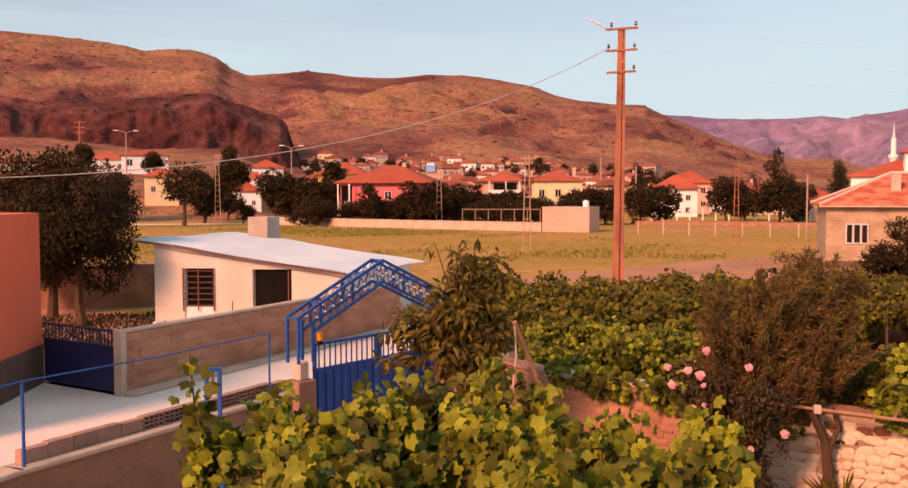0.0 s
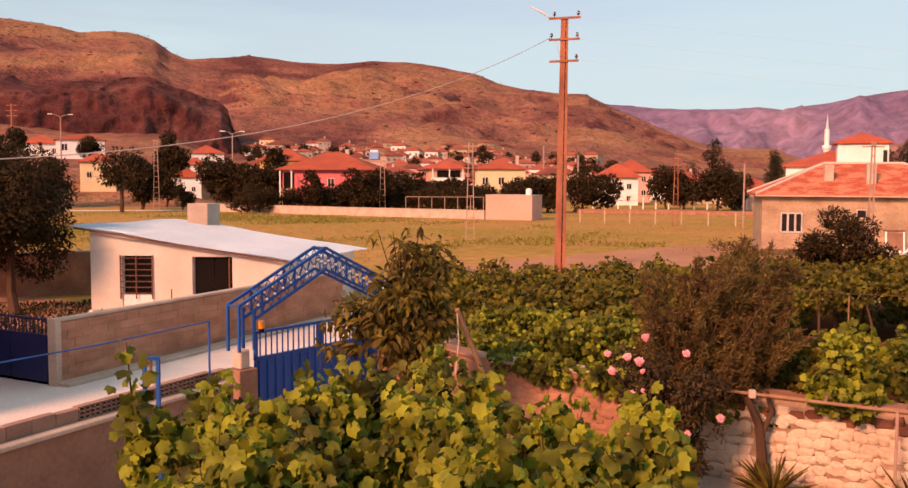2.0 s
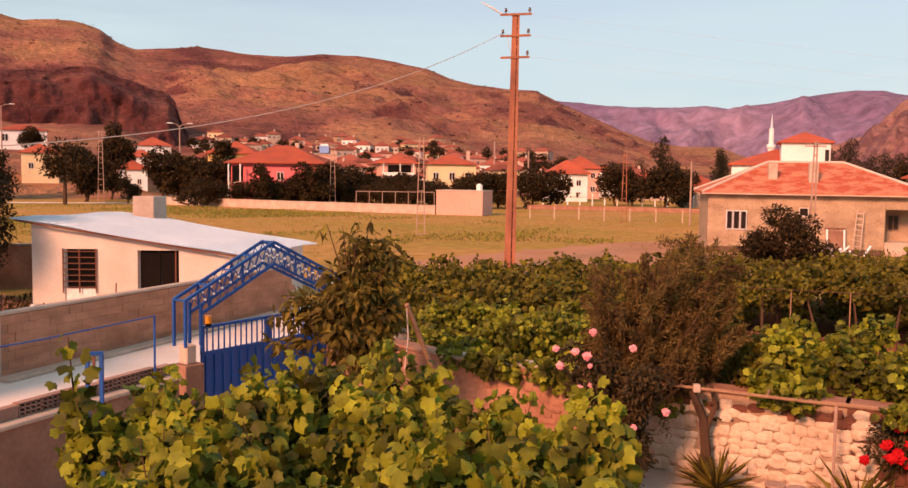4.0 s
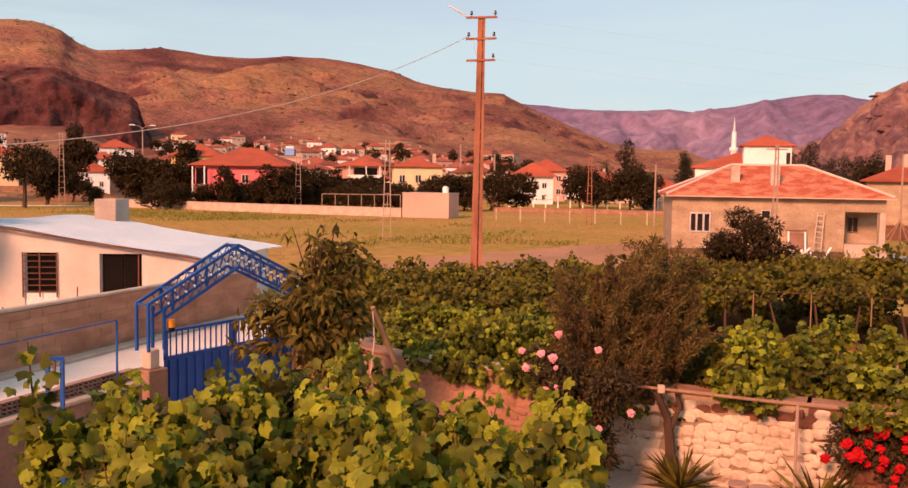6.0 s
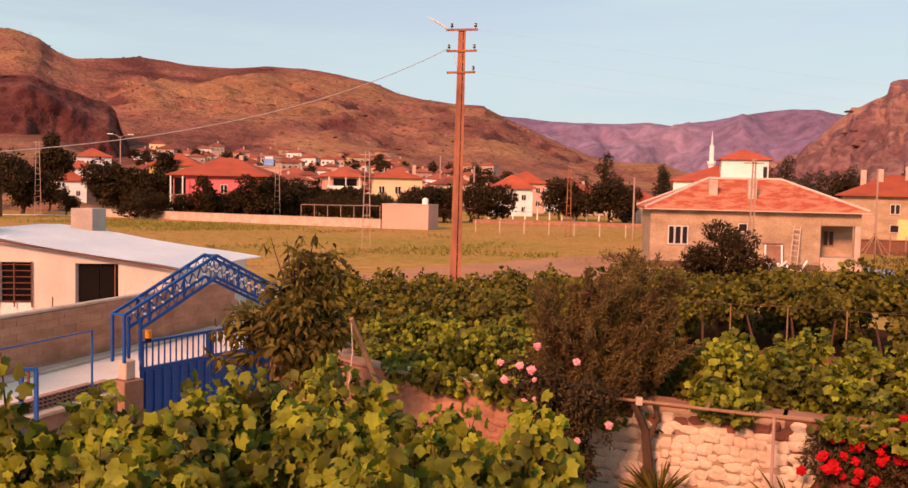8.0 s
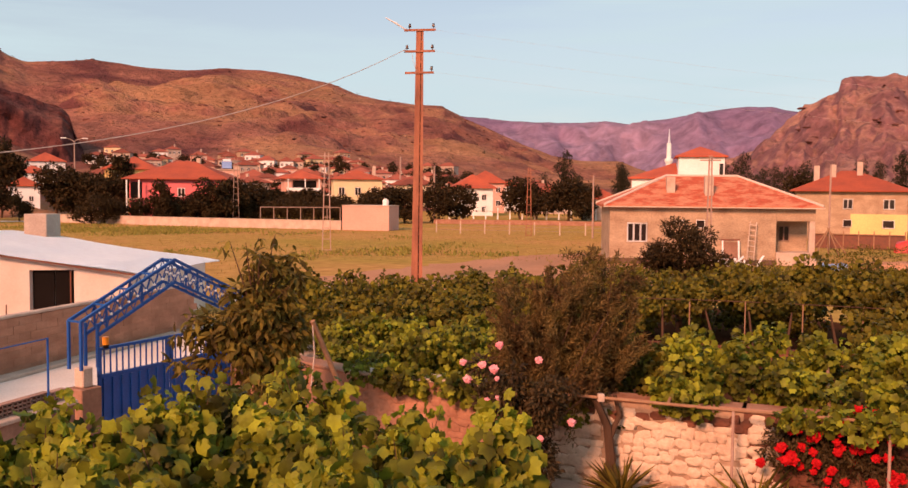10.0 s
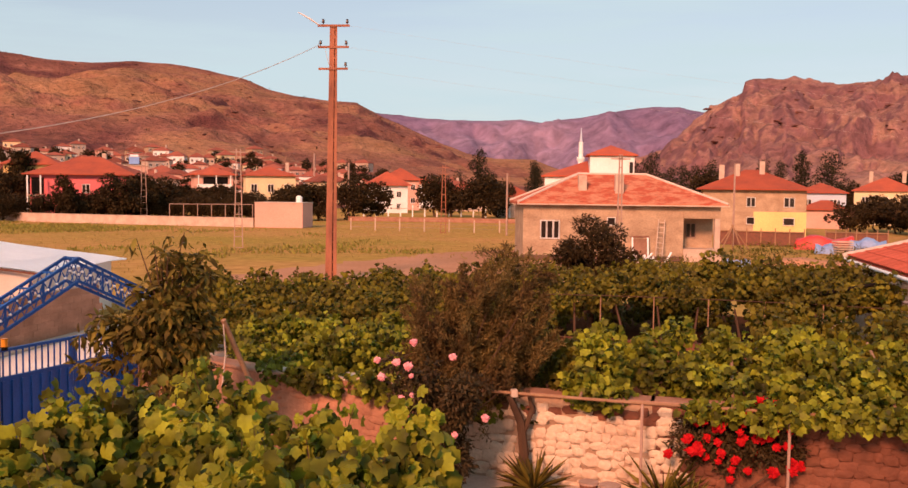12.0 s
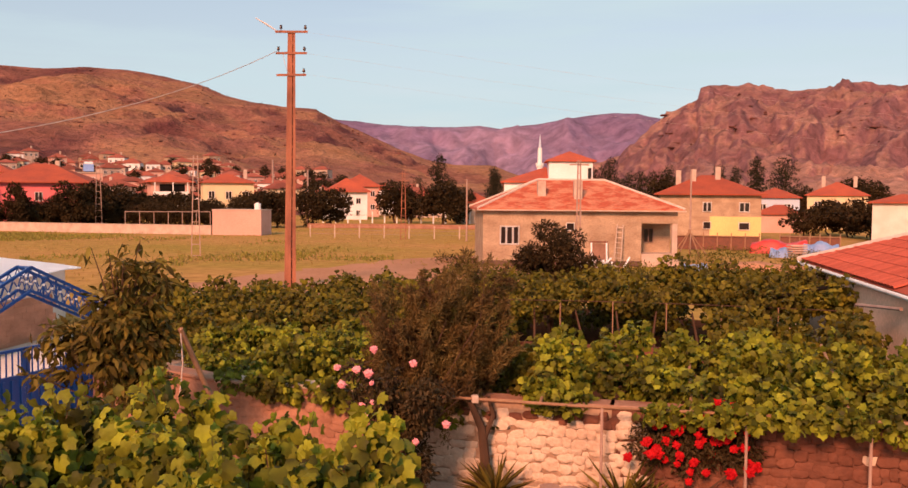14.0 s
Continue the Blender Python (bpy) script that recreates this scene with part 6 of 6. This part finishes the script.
part("front_pipe", path_rod([BEAM0 + BDIR * s + Vector((0, 0, 1.5 + 0.012 * math.sin(s * 3))) for s in (-1.4, 0, 1.5, 3.2, 5, 7, 9)], [0.024] * 7), M["wood"], arb)
for s in (1.92, 3.97, 5.63):
    p = BEAM0 + BDIR * s
    part("post", rods([(p, p + Vector((0, 0, 1.5)))], 0.023), M["grey_iron"], arb)
part("bracket", box((0.1, 0.1, 0.12), BEAM0 + Vector((0, 0, 1.5)), bevel=0.01), M["coping"], arb)
for s in (1.0, 3.2, 5.4, 7.6):
    p = BEAM0 + BDIR * s
    part("rafter", rods([(p + Vector((0, 0, 1.5)), p + BNORM * 3 + Vector((0, 0, 2.1)))], 0.025), M["wood"], arb)
vt = thing("climbing_vine_trunk", "gnarled vine trunk against the stone wall", "grapevine")
p = BEAM0 + BDIR * 0.05 + BNORM * 0.2
part("trunk", path_rod([p, p + Vector((0.08, 0, 0.5)), p + Vector((0.02, 0, 1.0)), p + Vector((-0.2, 0, 1.5))], [0.1, 0.08, 0.07, 0.05]), M["bark"], vt)
part("branch", path_rod([p + Vector((0.05, 0, 0.8)), p + Vector((0.2, 0, 1.2)), p + Vector((0.12, 0, 1.5))], [0.045, 0.04, 0.03]), M["bark"], vt)

# big shrub
rng = np.random.default_rng(6)
sh = thing("tamarisk_shrub", "tall feathery grey-green shrub leaning over the wall", "shrub", Matrix.Translation(polar(-9.3, 14.4, -0.41)) @ Matrix.Scale(1.09, 4))
pts, outs = [], []
for k in range(300):
    lobe = ((-0.05, 2.3, 0.95, 0.8), (0.5, 3.05, 0.8, 0.7), (-0.5, 2.7, 0.65, 0.75), (0.85, 2.4, 0.55, 0.62), (-0.5, 1.9, 0.45, 0.5), (0.3, 2.1, 0.6, 0.4))[k % 6]
    e = Vector(rng.normal(0, 1, 3)).normalized() * rng.uniform(0.45, 1.0)
    e = Vector((lobe[0] + e.x * lobe[2], 0.15 + e.y * 0.75, lobe[1] + e.z * lobe[3] + 0.25 * rng.random()))
    way = (Vector((e.x * 0.7, e.y * 0.7, 0.9)) + Vector(rng.normal(0, 0.35, 3))).normalized()
    ln = rng.uniform(0.35, 0.8)
    s0 = e - way * ln
    if k < 22:
        part("branch", path_rod([(-0.5 + rng.normal(0, 0.1), rng.normal(0, 0.08), 0), (s0.x * 0.25 - 0.38, s0.y * 0.5, min(1.35, s0.z * 0.65)), s0, e], [0.024, 0.016, 0.008, 0.003], 5), M["bark"], sh)
    f = rng.uniform(0, 1, 210)[:, None]
    w = np.array(way)
    pts.append(np.array(s0) * (1 - f) + np.array(e) * f + rng.normal(0, 0.032, (210, 3)) * (1.4 - f))
    outs.append(np.tile(w, (210, 1)) + rng.normal(0, 0.5, (210, 3)))
foliage("crown", np.vstack(pts), np.vstack(outs), [(0, 0, 0), (0.09, 0.5, .05), (0, 1.0, -.05), (-0.09, 0.5, .05)], 0.082, -0.1, M["olive"], sh, 61, face=(-0.1, -0.6, 0.6))

# rose bush
rb = thing("rose_bush", "dark rose bush with pink blooms against the wall", "rose bush", Matrix.Translation(polar(-7.4, 12.9)))
cl = clumps_in(rng, (0.02, 0.2, 1.05), (0.42, 0.3, 0.85), 46, 0.19) + clumps_in(rng, (-0.42, 0, 1.9), (0.35, 0.3, 0.38), 14, 0.13) + clumps_in(rng, (0.35, 0, 1.75), (0.3, 0.3, 0.3), 10, 0.16)
p_, d_ = crown_places(rng, cl, 13000)
foliage("foliage", p_, d_, OVAL, 0.085, 0.5, M["rose_leaf"], rb, 62)
for c in cl[:14]:
    part("stem", path_rod([(rng.normal(0, 0.1), 0, 0), (c[0] * 0.6, c[1] * 0.6, c[2] * 0.6), c[:3]], [0.015, 0.011, 0.006], 5), M["bark"], rb)


def bloom(parent, x, y, z, s, material, seed):
    """A full rose: a ball of cupped petals."""
    bm = bmesh.new()
    bmesh.ops.create_icosphere(bm, subdivisions=3, radius=1)
    for v in bm.verts:
        c = noise.voronoi(v.co * 1.7 + Vector((seed * 3.1, 0, 0)))[0]
        v.co *= s * (0.42 + 0.55 * min(0.8, c[1] - c[0])) * (0.8 if v.co.z < 0 else 1)
    o = part("bloom", bm, material, parent)
    o.location = (x, y, z)
    return o


for k, (a, z, s) in enumerate(((-3.48, 2.34, 0.09), (-3.77, 2.11, 0.108), (-4.68, 2.31, 0.108), (-5.39, 2.25, 0.117), (-5.6, 2.12, 0.063), (-4.98, 1.82, 0.081), (-5.13, 1.66, 0.108), (-5.65, 1.86, 0.063), (-10.26, 1.55, 0.108), (-8.36, 1.31, 0.09), (-5.74, 2.58, 0.099), (-8.18, 2.39, 0.099))):
    q = polar(a, 12.5, z - 0.08) - rb.matrix_basis.translation
    bloom(rb, q.x, q.y, q.z, s, M["rose"], 300 + k)

# red rambler
rr_ = thing("red_rambler", "rambling rose covered in bright red blooms below the arbour", "rose bush", Matrix.Translation(BEAM0 + BDIR * 3.1 + BNORM * 0.25))
rng = np.random.default_rng(9)
cl = [(BDIR.x * s + BNORM.x * 0.1, BDIR.y * s + BNORM.y * 0.1, 1.05 - 0.14 * (s + 0.6) + rng.normal(0, 0.16), 0.25, 0.22, 0.22) for s in np.linspace(-0.6, 0.92, 22)]
p_, d_ = crown_places(rng, cl, 5200)
foliage("foliage", p_, d_, OVAL, 0.085, 0.3, M["rose_leaf"], rr_, 63)
for q in (((0, 0, 0), (0.1, 0, 0.9)), ((0.05, 0, 0), (0.8, -0.3, 0.7))):
    part("stem", rods([q], 0.015, 5), M["bark"], rr_)
for k in range(50):
    c = cl[rng.integers(len(cl))]
    bloom(rr_, c[0] + rng.normal(0, 0.17) - 0.09, c[1] - 0.24 + rng.normal(0, 0.05), c[2] + rng.normal(0, 0.16), rng.uniform(0.09, 0.16), M["red"], 400 + k)


def yucca(p, s, seed):
    t = thing("yucca_plant", "spiky dark green yucca at the foot of the wall", "yucca", Matrix.Translation(p), "yuccas")
    r = np.random.default_rng(seed)
    n = 70
    d = r.normal(0, 1, (n, 3))
    d[:, 2] = abs(d[:, 2]) + 0.3
    d /= np.linalg.norm(d, axis=1)[:, None]
    foliage("leaf_rosette", d * 0.03 + np.array((0, 0, 0.05)), d * 3, [(0, 0, 0), (0.045, 0.4, .02), (0, 1, -.1), (-0.045, 0.4, .02)], s, 0.2, M["cherry"], t, seed)
    return t


yucca(BEAM0 + BDIR * 0.35 - BNORM * 0.1, 0.62, 71)
yucca(BEAM0 + BDIR * 2.25 - BNORM * 0.15, 0.68, 72)
yucca(BEAM0 + BDIR * 2.6 - BNORM * 0.3, 0.5, 73)
for s, q, r_ in ((1.18, 0.0, 0.14), (1.5, 0.05, 0.15)):
    p = BEAM0 + BDIR * s - BNORM * (0.15 + q)
    pot = thing("flower_pot", "dark metal pot at the foot of the wall", "pot", Matrix.Translation(p), "pots")
    part("body", path_rod([(0, 0, 0), (0, 0, 0.26)], [r_ * 0.8, r_], 14), M["iron"], pot)
    part("rim", path_rod([(0, 0, 0.26), (0, 0, 0.29)], [r_ * 1.08, r_ * 1.08], 14), M["grey_iron"], pot)

# cherry tree
rng = np.random.default_rng(14)
ct = thing("cherry_tree", "young cherry tree with long drooping leaves", "tree", Matrix.Translation(polar(9.3, 14.3)))
cl = clumps_in(rng, (0.05, 0, 2.35), (0.62, 0.6, 0.8), 46, 0.27) + clumps_in(rng, (0.1, 0, 3.25), (0.75, 0.5, 0.5), 18, 0.11) + clumps_in(rng, (0.15, 0, 3.6), (0.95, 0.5, 0.35), 11, 0.06) + clumps_in(rng, (-0.85, 0, 2.3), (0.45, 0.3, 0.6), 12, 0.15)
bm = path_rod([(0, 0, 0), (0.03, 0, 1.2), (0.0, 0, 2.6), (0.1, 0, 3.6)], [0.08, 0.065, 0.04, 0.01])
for c in cl[::2]:
    rod(bm, (0, 0, min(2.6, max(0.9, c[2] - 0.5))), c[:3], 0.02, 0.005, 5)
part("trunk", bm, M["bark"], ct)
p_, d_ = crown_places(rng, cl, 4200)
foliage("crown", p_, d_, OVAL, 0.18, 0.9, M["cherry"], ct, 64)
prop = thing("leaning_prop", "weathered timber prop leaning with a rope tied round it", "pole")
pa, pb = polar(3.94, 14.6, 1.35), polar(5.86, 14.0, 2.62)
part("pole", rods([(pa + (pa - pb) * 1.0, pb)], 0.04), M["wood"], prop)
part("rope", path_rod([pb, pb + Vector((0.03, 0, -0.5)), pb + Vector((-0.02, 0, -1.0))], [0.012] * 3, 5), M["wire"], prop)

# ---- near pergola ----
EDGE = ridge_line(((30, 7.6), (25, 7.9), (21, 8.0), (18.9, 7.8), (16.5, 7.8), (15.2, 8.3), (14, 8.7), (11, 9.0), (8, 9.2), (5.4, 8.8), (3.2, 7.9), (0.4, 7.4), (-1.7, 7.6), (-4.4, 7.1), (-7.3, 6.5)))
rng = np.random.default_rng(15)
nv = thing("pergola_vine", "sunlit grapevine covering the courtyard pergola", "grapevine")
cl = []
for k in range(340):
    a = rng.uniform(-7.0, 25.0)
    d = math.sqrt(rng.uniform(4.3 ** 2, (EDGE(a) - 0.2) ** 2))
    p = polar(a, d)
    cl.append((p.x, p.y, 2.42 + 0.58 * rough(p.x, p.y, 0.55, 3) + rng.normal(0, 0.08), 0.18, 0.18, 0.27))
p_, d_ = crown_places(rng, cl, 17000)
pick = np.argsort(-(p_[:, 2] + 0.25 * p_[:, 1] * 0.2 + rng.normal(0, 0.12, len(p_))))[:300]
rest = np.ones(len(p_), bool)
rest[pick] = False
tagged(foliage("foliage", p_[rest], d_[rest], GRAPE, 0.096, 1.7, M["vine"], nv, 65, face=(-0.35, -0.8, 0.4)), kind="stuff")
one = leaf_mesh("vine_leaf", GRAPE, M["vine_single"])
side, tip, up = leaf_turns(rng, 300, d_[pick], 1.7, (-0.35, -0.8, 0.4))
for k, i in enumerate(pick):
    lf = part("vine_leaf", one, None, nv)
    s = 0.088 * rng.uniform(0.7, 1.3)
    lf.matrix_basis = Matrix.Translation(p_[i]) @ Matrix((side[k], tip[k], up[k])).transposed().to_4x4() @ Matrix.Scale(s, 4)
canes = bmesh.new()
for k in range(60):
    c, e = cl[rng.integers(len(cl))], cl[rng.integers(len(cl))]
    if math.dist(c[:2], e[:2]) < 2.2:
        rod(canes, (c[0], c[1], c[2] - 0.15), (e[0], e[1], e[2] - 0.15), 0.012, n=5)
part("canes", canes, M["bark"], nv)
pf = thing("pergola", "blue steel pergola frame under the vine", "pergola")
for a, d in ((24, 7.2), (13, 8.0), (1, 7.2), (-6, 6.2), (22, 4.6), (0, 4.4)):
    q = polar(a, d)
    part("post", rods([(q, (q.x, q.y, 2.4))], 0.03), M["blue"], pf)
for a0, d0, a1, d1 in ((24, 7.2, 13, 8.0), (13, 8.0, 1, 7.2), (1, 7.2, -6, 6.2), (24, 7.2, 22, 4.6), (1, 7.2, 0, 4.4)):
    part("beam", rods([(polar(a0, d0, 2.4), polar(a1, d1, 2.4))], 0.022), M["blue"], pf)
# young shoots standing up out of the canopy
for k in range(80):
    a = rng.uniform(-6, 23.5)
    d = EDGE(a) - 0.3 - 2.6 * rng.random() ** 1.5
    b0 = polar(a, d, 2.45)
    b1 = b0 + Vector((rng.normal(0, 0.12), rng.normal(0, 0.12), rng.uniform(0.25, 0.55)))
    part("shoot", path_rod([b0, b1], [0.008, 0.003], 4), M["bark"], nv)
    fr = rng.uniform(0.2, 1, 16)[:, None]
    pts = np.array(b0) * (1 - fr) + np.array(b1) * fr + rng.normal(0, 0.05, (16, 3))
    foliage("shoot_leaves", pts, rng.normal(0, 1, (16, 3)), GRAPE, 0.1, 0.3, M["vine"], nv, 600 + k, face=(0, -0.6, 0.6))
# tall shoots at the street end of the pergola
st = thing("vine_shoots", "upright young vine shoots at the end of the pergola", "grapevine")
for k, (a, d, z) in enumerate(((25.74, 7.4, 3.35), (25.28, 7.2, 2.9), (24.15, 7.3, 2.72))):
    b0, b1 = polar(a - 0.6, d, 2.3), polar(a, d, z)
    part("cane", path_rod([b0, b1], [0.012, 0.005], 5), M["bark"], st)
    fr = rng.uniform(0.1, 1, 76)[:, None] ** 1.6
    pts = np.array(b0) * (1 - fr) + np.array(b1) * fr + rng.normal(0, 0.065, (76, 3))
    foliage("leaves", pts, rng.normal(0, 1, (76, 3)), GRAPE, 0.1, 0.3, M["vine"], st, 80 + k, face=(0, -0.8, 0.5))

# ---- pieces: wall blocks, stones, roof tiles ----
def piece_mesh(name, size, material, jitter, seed, bevel=0.006):
    bm = box(size, (0, 0, 0), bevel=bevel)
    r = np.random.default_rng(seed)
    for v in bm.verts:
        v.co += Vector(r.normal(0, jitter, 3) * np.array((1, 0.1, 1)))
    return mesh_of(bm, name, material)


kinds = [piece_mesh("wall_block", (0.398, 0.166, 0.196), M["block"], 0.003, 500 + k) for k in range(4)]
rng = np.random.default_rng(16)
for row in range(7):
    for k in range(int(SW_LEN / 0.4)):
        b = part("block", kinds[rng.integers(4)], None, street_wall)
        b.matrix_basis = pose(0.33 + k * 0.4 + (0.2 if row % 2 else 0), rng.normal(0, 0.004), 0.115 + row * 0.198)
def stone_mesh(material, seed):
    """A rubble stone of one unit: an uneven outline, a rounded face towards -y."""
    r = np.random.default_rng(seed)
    bm = bmesh.new()
    n = 9
    rings = []
    for size, y in ((1.0, 0.05), (0.97, -0.025), (0.72, -0.055)):
        rings.append([])
        for k in range(n):
            a = 6.2832 * (k + r.normal(0, 0.12)) / n
            c, e = math.cos(a), math.sin(a)
            q = 0.5 * size / max(abs(c), abs(e)) ** 0.88 * (1 + r.normal(0, 0.05))
            rings[-1].append(bm.verts.new((q * c, y + r.normal(0, 0.006), q * e)))
    for lo, hi in zip(rings, rings[1:]):
        for k in range(n):
            bm.faces.new((lo[k], lo[(k + 1) % n], hi[(k + 1) % n], hi[k]))
    c = bm.verts.new((0, -0.065, 0))
    for k in range(n):
        bm.faces.new((rings[-1][k], rings[-1][(k + 1) % n], c))
    bm.faces.new(rings[0][::-1])
    me = mesh_of(bm, "stone", material)
    me.polygons.foreach_set("use_smooth", [True] * len(me.polygons))
    return me


shapes = [stone_mesh(M["stone"], 520 + k) for k in range(9)]
bare = [stone_mesh(M["earth_stone"], 520 + k) for k in range(9)]
mudded = [stone_mesh(M["earth_render"], 540 + k) for k in range(9)]
for a, b in zip(STONE_RUN[1:], STONE_RUN[2:]):
    m, L = wall_frame(a, b)
    z = 0.03
    while z < 1.25:
        h = rng.uniform(0.10, 0.18)
        x = rng.uniform(0, 0.2)
        while x < L:
            w = rng.uniform(0.12, 0.30)
            limed = 1.6 < (m @ Vector((x, 0, 0))).x < 5.4 and z < 1.06 + rng.normal(0, 0.09)
            o = part("stone", (shapes if limed or rng.random() < 0.02 else mudded if a[0] < 1.5 else bare)[rng.integers(9)], None, stone_wall)
            o.matrix_basis = m @ pose(x + w / 2, (-0.038 if (m @ Vector((x, 0, 0))).x > 1.6 else -0.030) + rng.normal(0, 0.004), z + h / 2 + rng.normal(0, 0.03), 0, rng.normal(0, 4), 0) @ Matrix.Diagonal((w * 1.22, 0.42, h * rng.uniform(1.18, 1.36), 1))
            x += w
        z += h
tile_bm = bmesh.new()
for k in range(6):
    a0, a1 = math.pi * k / 6, math.pi * (k + 1) / 6
    q = [(-0.11 * math.cos(a), 0.05 * math.sin(a)) for a in (a0, a1)]
    tile_bm.faces.new([tile_bm.verts.new(v) for v in ((q[0][0], 0, q[0][1]), (q[1][0], 0, q[1][1]), (q[1][0], -0.47, q[1][1]), (q[0][0], -0.47, q[0][1]))])
bmesh.ops.remove_doubles(tile_bm, verts=tile_bm.verts, dist=0.001)
bmesh.ops.solidify(tile_bm, geom=tile_bm.faces[:], thickness=0.015)
tile_me = mesh_of(tile_bm, "tile", M["tile"])
count = 0
for row in range(10):
    y = -0.02 - row * 0.42
    k = 0
    while True:
        x = NL - 0.15 + y - k * 0.24
        k += 1
        if x < 1.2:
            break
        o = part("tile", tile_me, None, nrob)
        o.matrix_basis = pose(x, y, NZ - y * SLOPE + 0.035, -math.degrees(math.atan(SLOPE)) + 2.0, 0, 0)
        count += 1
